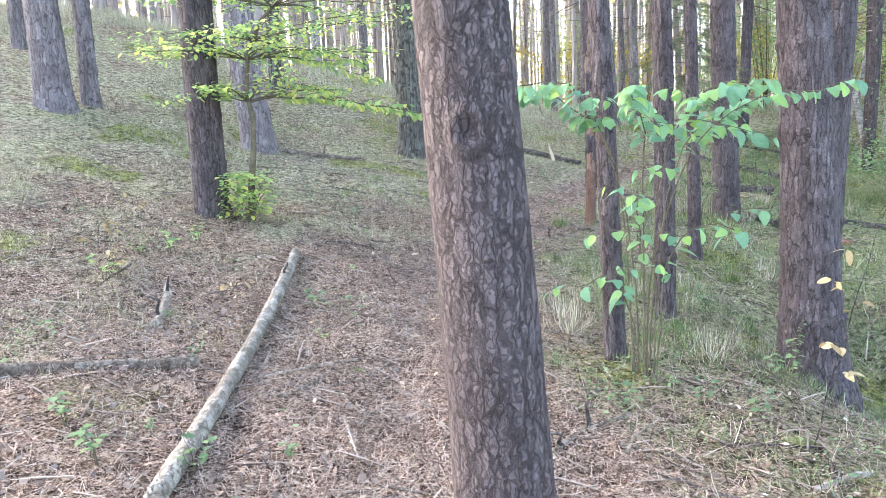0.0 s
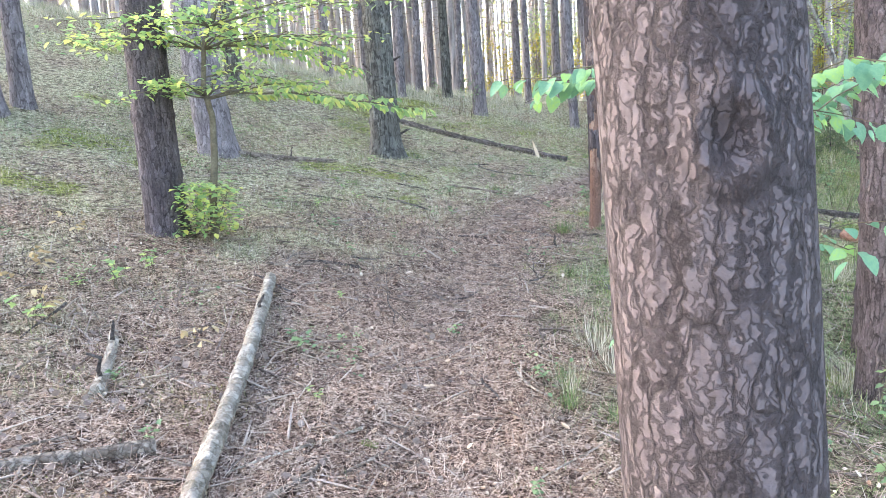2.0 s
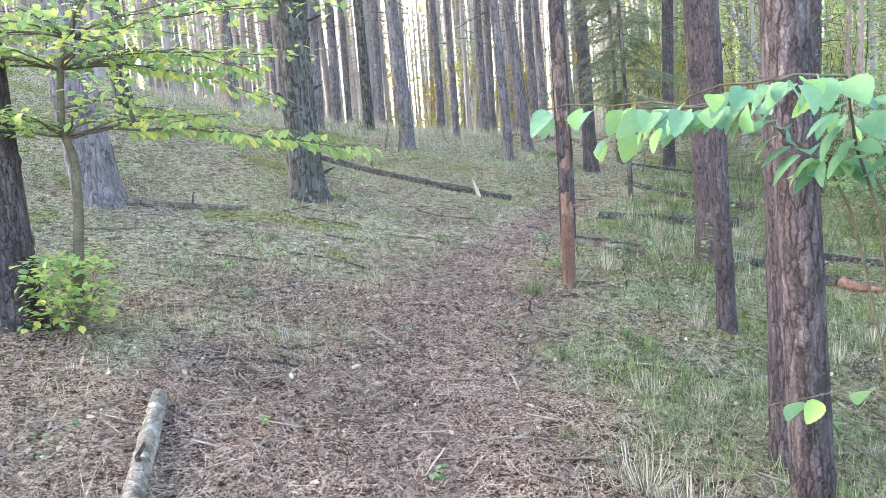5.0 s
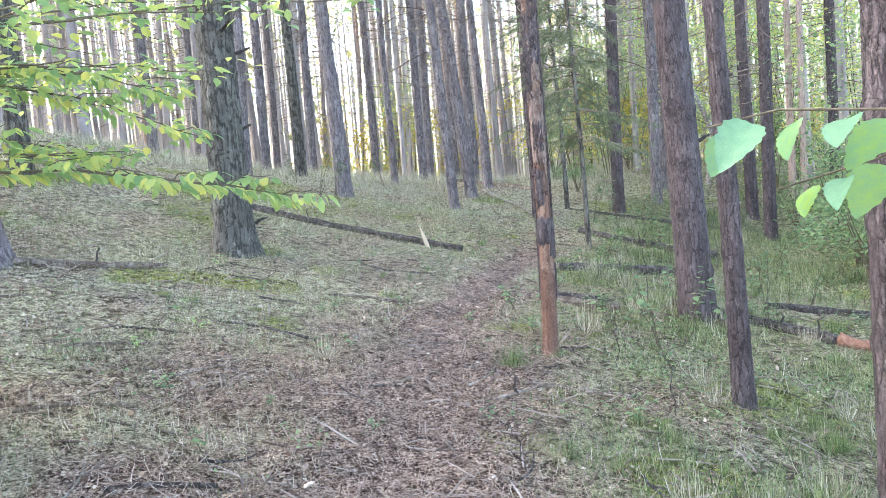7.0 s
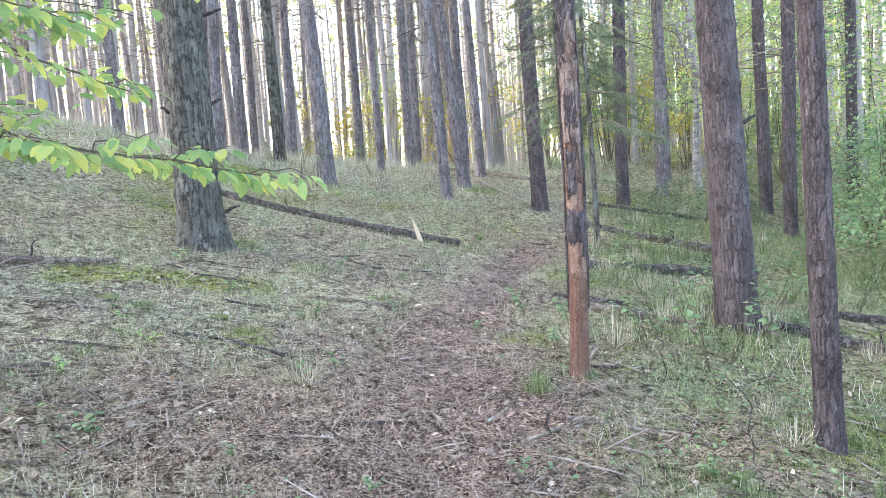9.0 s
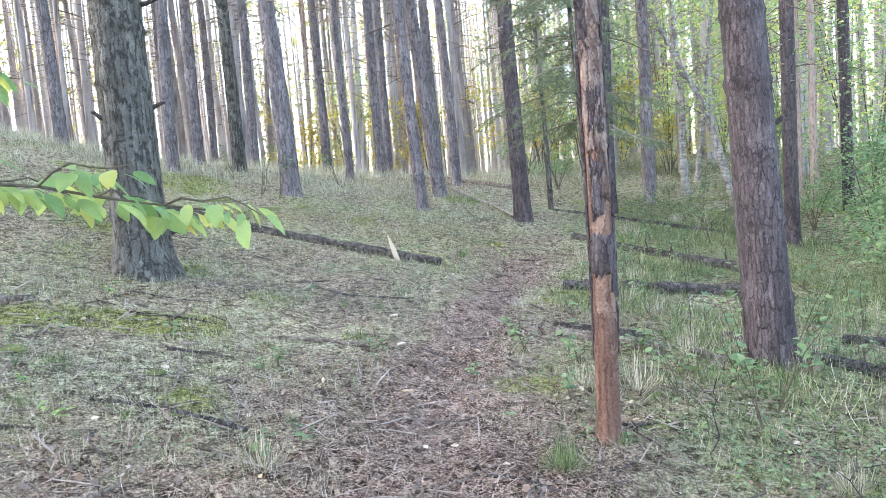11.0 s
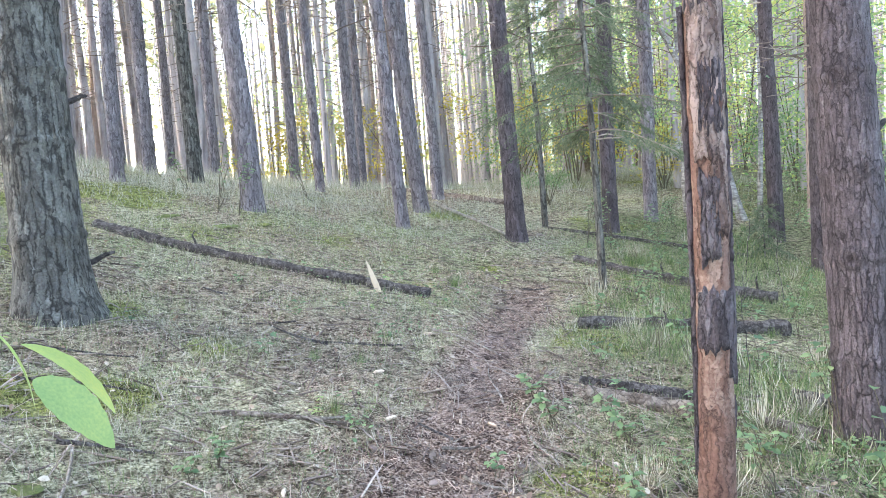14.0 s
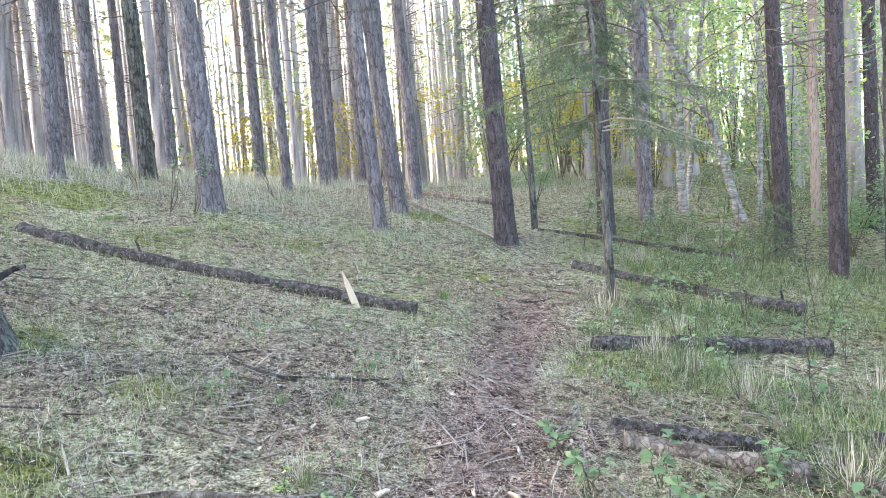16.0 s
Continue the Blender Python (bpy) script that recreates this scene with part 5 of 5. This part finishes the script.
for _ in range(26000):
    # Sites past 680 are unseen pines, added behind the view to block sun.
    a, d = (far_rng.uniform(-1.15, 1.35), 9 + 58 * far_rng.random() ** 0.75) if len(sites) < 680 else (far_rng.uniform(1.5, 5.0), 8 + 20 * far_rng.random())
    x, y = 0.6 + d * math.sin(a), 6 + d * math.cos(a)
    inside = (x > -9 and y < 21.5 and x < 12) or (x >= 12 and y < 10 and x < 14) or (-3 < x < 13 and y < 24)
    if len(sites) < 680 and inside or any((x - p) ** 2 + (y - q) ** 2 < (1.0 + 0.006 * d) ** 2 for p, q in taken):
        continue
    taken.append((x, y))
    sites.append((d if len(sites) < 680 else 99, x, y))
    if len(sites) >= 735:
        break
sites.sort()
for d, x, y in sites[:260]:
    tree = new("pine_tree")
    r = far_rng.uniform(0.075, 0.15)
    tree.matrix_world = pose(x, y, gz(x, y), far_rng.normal(0, 0.9), far_rng.normal(0, 0.9), far_rng.uniform(0, 360))
    k = int(far_rng.integers(0, 16))
    part("trunk", FAR_TRUNKS[4 if k == 0 else k % 4], tree, "", Matrix.Diagonal((r / 0.1, r / 0.1, far_rng.uniform(0.9, 1.1), 1)))
    tagged(part("crown", FAR_CROWNS[k % 4], tree), kind="stuff")
    tagged(part("deadwood", FAR_DRY[(k + 1) % 4], tree), kind="stuff")
    tagged(tree, "tall thin pine of the dense wood", "pine tree", "pines of the wood behind")
far_lines, far_tufts = [], []
for d, x, y in sites[260:]:
    z0, r = gz(x, y), far_rng.uniform(0.08, 0.15)
    zz = np.linspace(-0.3, 17, 8)
    lean = far_rng.normal(0, 0.012, 2)
    far_lines.append((np.stack([x + lean[0] * zz, y + lean[1] * zz, z0 + zz], -1), r * (1.05 - 0.05 * zz)))
    h = far_rng.uniform(7, 17, 36)
    ang, reach = far_rng.random(36) * 6.283, 0.4 + 2.0 * far_rng.random(36)
    far_tufts.append(np.stack([x + reach * np.cos(ang), y + reach * np.sin(ang), z0 + h], -1))
far_tufts = np.repeat(np.vstack(far_tufts), 3, 0)
far_tufts = far_tufts + far_rng.normal(0, 0.22, far_tufts.shape)
wood = new("distant_wood", joined_tubes("distant_wood", far_lines, BARK_HAZED, 7))
floats(wood.data, "crack", np.zeros(len(wood.data.vertices)))
tagged(wood, "trunks of the far pine wood and of unseen shade pines behind", "distant wood", kind="stuff")
tagged(new("distant_canopy", scatter_mesh("distant_canopy", [(0, 0, 0), (0.5, 0.13, 0.03), (1, 0, -0.05), (0.5, -0.13, 0.03)], [(0, 1, 2, 3)], far_tufts, far_rng.normal(0, 1, far_tufts.shape), far_rng.normal(0, 1, far_tufts.shape), far_rng.uniform(0.3, 0.6, len(far_tufts)), CROWN)), "thin needle foliage of the distant pines and unseen shade pines", "distant canopy", kind="stuff")
back_rng = np.random.default_rng(77)
back_lines, back_leaves = [], []
for _ in range(950):
    a, d = back_rng.uniform(-1.1, 1.25), back_rng.uniform(34, 78)
    x, y = 0.6 + d * math.sin(a), 6 + d * math.cos(a)
    z0, r = gz(x, y), back_rng.uniform(0.06, 0.13)
    zz = np.linspace(-0.3, 15, 5)
    lean = back_rng.normal(0, 0.014, 2)
    back_lines.append((np.stack([x + lean[0] * zz, y + lean[1] * zz, z0 + zz], -1), r * (1.05 - 0.05 * zz)))
for _ in range(1500):
    a, d = back_rng.uniform(-1.15, 1.3), back_rng.uniform(46, 88)
    x, y = 0.6 + d * math.sin(a), 6 + d * math.cos(a)
    h = 17 * back_rng.random() ** 0.8
    back_leaves.append(np.array([x, y, gz(x, y) + h]) + back_rng.normal(0, 1, (14, 3)) * [1.0, 1.0, 0.7])
thin = new("distant_thicket", joined_tubes("distant_thicket", back_lines, BARK_HAZED, 5))
floats(thin.data, "crack", np.zeros(len(thin.data.vertices)))
tagged(thin, "thin crowded trunks deep in the wood", "distant wood", kind="stuff")
back_leaves = np.vstack(back_leaves)
tagged(new("distant_foliage", scatter_mesh("distant_foliage", [(0, 0, 0), (0.5, 0.3, 0.05), (1, 0, -0.05), (0.5, -0.3, 0.05)], [(0, 1, 2, 3)], back_leaves, back_rng.normal(0, 1, back_leaves.shape), back_rng.normal(0, 1, back_leaves.shape), back_rng.uniform(0.35, 0.8, len(back_leaves)), FAR_LEAF)), "pale yellow-green foliage deep in the wood", "distant foliage", kind="stuff")
shrub_rng = np.random.default_rng(31)
for _ in range(36):
    a, d = shrub_rng.uniform(0.3, 1.15), shrub_rng.uniform(22, 46)
    x, y = 0.6 + d * math.sin(a), 6 + d * math.cos(a)
    if y > 25 or x > 14:
        k = int(shrub_rng.choice([1, 2, 4, 4, 3]))
        shrub(x, y, k, shrub_rng.uniform(0.8, 1.4), "yellowing autumn shrub among the pines" if k == 3 else "leafy young tree in the distant undergrowth")


# ---- sticks, bare stems and pale sprigs ----
for (ax, ay), (bx, by), r, mt in (((-0.95, 9.7), (-0.35, 9.95), 0.016, LOG_BROWN), ((-0.7, 10.3), (-0.1, 10.2), 0.012, LOG_DARK), ((-0.3, 9.1), (0.25, 9.6), 0.011, LOG_PALE),
                                  ((-1.1, 8.6), (-0.5, 8.55), 0.018, LOG_BROWN), ((-0.9, 7.4), (-0.45, 7.7), 0.012, LOG_BROWN), ((-0.45, 6.7), (-0.32, 6.3), 0.013, LOG_PALE),
                                  ((-1.0, 7.0), (-0.6, 6.75), 0.011, LOG_DARK), ((0.75, 5.35), (0.9, 4.95), 0.012, LOG_PALE), ((-1.9, 10.9), (-1.1, 11.2), 0.014, LOG_BROWN),
                                  ((1.05, 5.6), (1.35, 5.2), 0.014, LOG_BROWN), ((0.45, 12.2), (1.0, 12.0), 0.012, LOG_DARK), ((1.2, 3.55), (1.6, 3.2), 0.014, LOG_BROWN),
                                  ((1.8, 3.5), (2.4, 3.65), 0.009, LOG_DARK), ((2.9, 9.6), (3.5, 9.35), 0.013, LOG_DARK), ((-2.4, 4.9), (-1.9, 4.6), 0.011, LOG_PALE), ((1.9, 9.2), (2.2, 8.9), 0.01, LOG_DARK)):
    log("fallen_stick", (ax, ay), (bx, by), r, r * 0.6, mt, "thin dead stick lying on the needles", "stick", seed=int(abs(ax * 37 + by * 11)) + 40, seg=8, lift=0.8, bend=0.05, depth=0.002)


stick_rng = np.random.default_rng(19)
for k in range(70):
    y0 = stick_rng.uniform(2.6, 15.5)
    x0 = float(path_x(y0)) + stick_rng.normal(-0.6, 1.7)
    a, ln = stick_rng.uniform(0, 6.283), stick_rng.uniform(0.18, 0.75)
    log("fallen_stick", (x0, y0), (x0 + ln * math.cos(a), y0 + ln * math.sin(a)), stick_rng.uniform(0.006, 0.015), 0.006, (LOG_BROWN, LOG_DARK, LOG_PALE)[k % 3], ("thin brown stick", "thin dark stick", "thin bleached stick")[k % 3] + " lying on the forest floor", "stick", seed=80 + k, seg=7, lift=1.3, bend=stick_rng.uniform(0.01, 0.07), depth=0.0)


def bare_stem(x, y, tall, seed, leaves=0):
    """A thin dead seedling: one wiry stem with a few side twigs, some still with dry leaves."""
    r = np.random.default_rng(seed)
    ob = new("dead_sapling")
    ob.location = (x, y, gz(x, y))
    tip = np.array([r.normal(0, 0.08), r.normal(0, 0.08), tall])
    main = arch((0, 0, -0.03), tip, 0.0, 9)
    part("stem", joined_tubes("stem", [(main, np.linspace(0.005, 0.002, 9))], LOG_DARK, 5), ob)
    for k in range(5):
        b = main[3 + k]
        a = r.random() * 6.283
        tw = arch(b, b + np.array([0.14 * math.cos(a), 0.14 * math.sin(a), 0.08]), 0.01, 4)
        part("twig", joined_tubes("twig", [(tw, np.linspace(0.0025, 0.001, 4))], LOG_DARK, 4), ob)
        if leaves:
            hang_leaves(ob, tw, DRY_MESHES, leaves, (0.05, 0.085), 0.3, 0.3, 0.03)
    return tagged(ob, "thin dead sapling with pale dry leaves" if leaves else "thin bare dead sapling standing in grass", "sapling")


DRY_LEAF = material("pale_dry_leaf", [(0.2, 0.13, 0.06), (0.36, 0.27, 0.13), (0.48, 0.39, 0.24)], 3, 40, 0.7, 0.1, vary=0.7, through_light=0.3)
DRY_MESHES = [leaf_mesh("leaf", [tuple(v.co) for v in m.vertices], [tuple(p.vertices) for p in m.polygons], DRY_LEAF) for m in OVAL_MESHES]
bare_stem(2.36, 3.62, 1.25, 3, 4)
bare_stem(2.97, 7.95, 0.55, 4)
bare_stem(3.24, 9.0, 0.5, 5)
bare_stem(7.73, 12.72, 1.0, 6)
bare_stem(5.2, 11.15, 0.9, 7)
bare_stem(1.54, 7.47, 0.35, 8)
bare_stem(0.1, 6.21, 0.4, 9)
bare_stem(-2.49, 7.72, 0.28, 10, 3)
bare_stem(-2.53, 6.55, 0.25, 11, 4)
bare_stem(-2.17, 5.87, 0.22, 12, 4)
bare_stem(-1.25, 5.64, 0.18, 13, 3)
bare_stem(8.6, 13.9, 1.2, 14)

# ---- litter, grass, moss ----
def ground_normal(x, y):
    e = 0.05
    n = np.stack([-(ground(x + e, y) - ground(x - e, y)) / (2 * e), -(ground(x, y + e) - ground(x, y - e)) / (2 * e), np.ones_like(x)], -1)
    return n / np.linalg.norm(n, axis=1)[:, None]


def area(n, x0, x1, y0, y1):
    return rng.uniform(x0, x1, n), rng.uniform(y0, y1, n)


def lay(name, outline, faces, x, y, size, mat, label, category, rise=0.006, tilt=0.12):
    nrm = ground_normal(x, y) + rng.normal(0, tilt, (len(x), 3))
    a = rng.random(len(x)) * 2 * np.pi
    way = np.stack([np.cos(a), np.sin(a), rng.normal(0, tilt, len(x))], -1)
    way -= nrm * (way * nrm).sum(1)[:, None]
    place = np.stack([x, y, ground(x, y) + rise * (0.4 + rng.random(len(x)))], -1)
    ob = new(name, scatter_mesh(name, outline, faces, place, way, nrm, size, mat))
    return tagged(ob, label, category, kind="stuff")


x, y = area(760000, -4.5, 6.5, 1.2, 15)
gr, mo, tr = covers(x, y)
keep = rng.random(len(x)) < (1 - 0.75 * gr) * np.clip(1.25 - 0.065 * y, 0.25, 1) * np.exp(-(path_gap(x, y) / 3.2) ** 2)
x, y = x[keep][:230000], y[keep][:230000]
lay("needle_litter", [(0, 0.021, 0), (0, -0.021, 0), (1, -0.012, 0.04), (1, 0.012, 0.04)], [(0, 1, 2, 3)], x, y, rng.uniform(0.04, 0.095, len(x)), NEEDLES, "dry brown pine needles and fine litter on the ground", "needle litter", 0.018, 0.25)

x, y = area(11000, -4.5, 7.5, 1.5, 17)
lay("twig_litter", [(0, 0.02, 0.01), (0, -0.02, 0.01), (0.5, -0.018, 0.03), (0.5, 0.018, 0.03), (1, 0.01, 0.01), (1, -0.01, 0.01), (0, 0, -0.02), (0.5, 0, -0.01)], [(0, 1, 2, 3), (3, 2, 5, 4), (1, 6, 7, 2), (6, 0, 3, 7)], x, y, rng.uniform(0.08, 0.38, len(x)) * rng.uniform(0.6, 1, len(x)), TWIG, "small dead twigs scattered over the ground", "twigs", 0.02, 0.08)

x, y = area(7000, -4.5, 7, 1.5, 17)
lay("fallen_leaves", LEAF_OVAL, OVAL_FACES, x, y, rng.uniform(0.018, 0.05, len(x)), DEAD_LEAF, "dry brown and pale fallen leaves", "fallen leaves", 0.016, 0.35)

x, y = area(900, -4, 5, 2, 14)
keep = rng.random(len(x)) < 0.25 + 0.75 * np.exp(-((path_gap(x, y) + 0.3) / 1.0) ** 2)
x, y = x[keep], y[keep]
lay("pine_cones", [(0, 0, 0), (0.25, 0.3, 0), (0.25, 0, 0.3), (0.25, -0.3, 0), (0.25, 0, -0.3), (0.7, 0.24, 0), (0.7, 0, 0.24), (0.7, -0.24, 0), (0.7, 0, -0.24), (1, 0, 0)], [(0, 1, 2), (0, 2, 3), (0, 3, 4), (0, 4, 1), (1, 5, 6, 2), (2, 6, 7, 3), (3, 7, 8, 4), (4, 8, 5, 1), (5, 9, 6), (6, 9, 7), (7, 9, 8), (8, 9, 5)], x, y, rng.uniform(0.022, 0.04, len(x)), CONE, "brown pine cones lying among needles", "pine cones", 0.02, 0.3)


x, y = area(26000, -4, 5, 2, 13)
keep = rng.random(len(x)) < np.clip(0.25 + 0.9 * vnoise(x, y, 0.5, 71), 0, 1) * np.exp(-((path_gap(x, y) + 0.9) / 1.6) ** 2) * (covers(x, y)[0] < 0.6)
x, y = x[keep][:9000], y[keep][:9000]
lay("bark_litter", [(0, 0.1, 0), (0.1, -0.32, 0.02), (0.6, -0.4, 0.05), (1, -0.1, 0.02), (0.8, 0.35, 0.03), (0.35, 0.42, 0.04)], [(0, 1, 2, 3, 4, 5)], x, y, rng.uniform(0.018, 0.05, len(x)), CONE, "brown flakes of bark and broken cones among needles", "bark litter", 0.024, 0.4)

x, y = area(60000, -4.5, 7, 1.8, 16)
patch = vnoise(x, y, 0.45, 81) + 0.6 * vnoise(x, y, 1.7, 82)
keep = (rng.random(len(x)) < np.clip((patch - 0.25) * 1.6, 0, 1)) & (np.abs(path_gap(x, y)) > 0.45)
x, y = x[keep][:16000], y[keep][:16000]
hr = rng.uniform(0.01, 0.07, len(x))
a = rng.random(len(x)) * 6.283
herb = new("ground_herbs", scatter_mesh("ground_herbs", LEAF_OVAL, OVAL_FACES, np.stack([x, y, ground(x, y) + hr], -1), np.stack([np.cos(a), np.sin(a), rng.normal(0, 0.3, len(x))], -1), np.array([0, 0, 1.0]) + rng.normal(0, 0.35, (len(x), 3)), rng.uniform(0.015, 0.042, len(x)), SHRUB_LEAF))
tagged(herb, "small green herbs and bilberry sprigs near the ground", "herbs", kind="stuff")


def grow(name, x, y, size, mat, label, width=1.0, lean=0.55, mess=0.25):
    a = rng.random(len(x)) * 2 * np.pi
    tilt = lean * (0.3 + rng.random(len(x)))
    way = np.stack([np.cos(a) * tilt, np.sin(a) * tilt, np.ones(len(x))], -1)
    nrm = np.stack([np.cos(a), np.sin(a), -tilt], -1) * -1 + rng.normal(0, mess, (len(x), 3))
    place = np.stack([x, y, ground(x, y) - 0.01], -1)
    out = [(u, v * 0.62 * width, -w) for u, v, w in BLADE]
    ob = new(name, scatter_mesh(name, out, BLADE_FACES, place, way, nrm, size, mat))
    return tagged(ob, label, "grass", kind="stuff")


def tufted(n, x0, x1, y0, y1, per=9, spread=0.05):
    cx, cy = area(n // per, x0, x1, y0, y1)
    return np.repeat(cx, per) + rng.normal(0, spread, n // per * per), np.repeat(cy, per) + rng.normal(0, spread, n // per * per)


x, y = tufted(900000, -5, 10.5, 2.5, 17.5, 9, 0.05)
gr, mo, tr = covers(x, y)
keep = rng.random(len(x)) < np.clip(gr * 1.15 - 0.05, 0.03, 1) * (1 - tr) * np.clip(0.6 + 0.7 * vnoise(x, y, 0.6, 51), 0.08, 1)
x, y = x[keep][:285000], y[keep][:285000]
lush = 1 / (1 + np.exp(-(path_gap(x, y) - 1.1) / 0.25)) * np.clip(0.35 + 0.8 * vnoise(x, y, 0.8, 52), 0.0, 1.2)
cut = rng.random(len(x)) < np.where(path_gap(x, y) > 0.6, 0.85, np.interp(y, [8, 11, 14], [0.3, 0.4, 0.55]))
grow("green_grass", x[cut], y[cut], rng.uniform(0.05, 0.15, cut.sum()) * (0.75 + 0.7 * lush[cut]), GRASS, "soft green woodland grass beside the trail", 1.2, 1.9)
grow("dry_grass", x[~cut], y[~cut], rng.uniform(0.06, 0.19, (~cut).sum()) * (0.75 + 0.75 * lush[~cut]), STRAW, "pale dry woodland grass on the slope", 0.9, 2.2)
x, y = tufted(150000, -14, 16, 16.5, 27, 12, 0.09)
keep = rng.random(len(x)) < np.clip(0.5 + 0.75 * vnoise(x, y, 1.3, 61), 0.05, 1)
x, y = x[keep], y[keep]
cut = rng.random(len(x)) < np.where(y < 18.5, 0.6, 0.15)
tall = np.interp(y, [16.5, 19, 22, 27], [0.5, 0.7, 1.0, 1.1])
grow("green_grass", x[cut], y[cut], rng.uniform(0.1, 0.24, cut.sum()) * tall[cut], GRASS, "green grass on the far slope", 1.3, 1.0)
grow("dry_grass", x[~cut], y[~cut], rng.uniform(0.12, 0.34, (~cut).sum()) * tall[~cut], CREST, "tall pale dry grass on the hill crest", 1.0, 1.5)


x, y = tufted(420000, -5, 9, 2, 19, 14, 0.035)
keep = rng.random(len(x)) < covers(x, y)[1] * 1.3
x, y = x[keep][:70000], y[keep][:70000]
tagged(grow("moss_carpet", x, y, rng.uniform(0.02, 0.05, len(x)), MOSS_BLADE, "yellow-green moss in low uneven patches", 3.5, 1.6, 0.5), category="moss")


# ---- tussocks and moss cushions ----
def tussock_mesh(seed, blades, tall, mat):
    r = np.random.default_rng(seed)
    a, q = r.random(blades) * 6.283, r.random(blades)
    tilt = 0.35 + 2.0 * q
    place = np.stack([0.07 * q * np.cos(a), 0.07 * q * np.sin(a), np.full(blades, -0.015)], -1) + r.normal(0, 0.015, (blades, 3)) * [1, 1, 0]
    way = np.stack([np.cos(a) * tilt, np.sin(a) * tilt, np.ones(blades)], -1)
    nrm = -np.stack([np.cos(a), np.sin(a), -tilt], -1) + r.normal(0, 0.15, (blades, 3))
    return scatter_mesh("tussock", [(u, v * 0.55, -w * 1.6) for u, v, w in BLADE], BLADE_FACES, place, way, nrm, tall * r.uniform(0.5, 1.1, blades), mat)


TUSSOCKS = [tussock_mesh(1, 150, 0.2, GRASS), tussock_mesh(2, 130, 0.25, STRAW), tussock_mesh(3, 130, 0.15, GRASS), tussock_mesh(4, 110, 0.32, STRAW)]
tuss_rng = np.random.default_rng(5)
placed = 0
for _ in range(900):
    ty = tuss_rng.uniform(4.6, 16)
    tx = path_x(ty) + tuss_rng.uniform(0.75, 4.6) if tuss_rng.random() < 0.8 else path_x(ty) - tuss_rng.uniform(0.7, 3.5)
    if vnoise(tx, ty, 0.9, 52) < 0.0 or (tx < path_x(ty) and ty < 9):
        continue
    k = int(tuss_rng.choice([0, 0, 2, 2, 2, 1, 3]))
    ob = new("grass_tussock", TUSSOCKS[k])
    sc = tuss_rng.uniform(0.5, 1.0) * (0.7 if tx < path_x(ty) else 1)
    ob.matrix_world = pose(float(tx), ty, gz(tx, ty), 0, 0, tuss_rng.uniform(0, 360)) @ Matrix.Diagonal((sc, sc, sc, 1))
    tagged(ob, ("green", "pale straw-coloured", "short green", "long straw-coloured")[k] + " tussock of drooping woodland grass", "grass tussock", "grass tussocks beside the trail")
    placed += 1
    if placed >= 150:
        break


def cushion_mesh(seed):
    nu, nv = 28, 9
    th, f = np.meshgrid(np.linspace(0, 2 * np.pi, nu, endpoint=False), np.linspace(0, 1, nv))
    r = 0.16 * (1 + 0.25 * np.sin(2 * th + seed) + 0.15 * np.sin(5 * th + 2 * seed)) * np.sin(f * np.pi / 2)
    x, y = r * np.cos(th), r * np.sin(th)
    z = 0.045 * np.cos(f * np.pi / 2) + 0.012 * vnoise(x, y, 0.035, seed) - 0.012
    mesh = grid_mesh("moss_cushion", np.stack([x, y, z], -1), nu, nv, MOSS, wrap=True)
    return mesh


CUSHIONS = [cushion_mesh(k) for k in range(3)]
for x, y, sc in ((2.75, 7.85, 0.9), (3.0, 8.3, 0.8), (2.45, 7.4, 0.7), (3.25, 9.5, 1.0), (3.6, 9.9, 0.8), (4.35, 10.35, 1.0), (2.3, 3.7, 1.0), (2.6, 3.2, 1.2), (-0.3, 11.4, 1.1), (-0.7, 11.9, 0.9), (0.5, 10.9, 0.8), (7.2, 13.9, 1.1), (6.9, 14.4, 1.0), (3.2, 17.4, 1.4), (2.6, 17.2, 1.6), (2.0, 17.6, 1.5), (-0.2, 4.5, 0.5)):
    ob = new("moss_cushion", CUSHIONS[int(x * 10 + y * 7) % 3])
    ob.matrix_world = pose(x, y, gz(x, y), 0, 0, x * 200) @ Matrix.Diagonal((0.7 * sc, 0.5 * sc, 0.6 * sc, 1))
    tagged(ob, "low yellow-green cushion of moss on needles", "moss", "moss cushions")
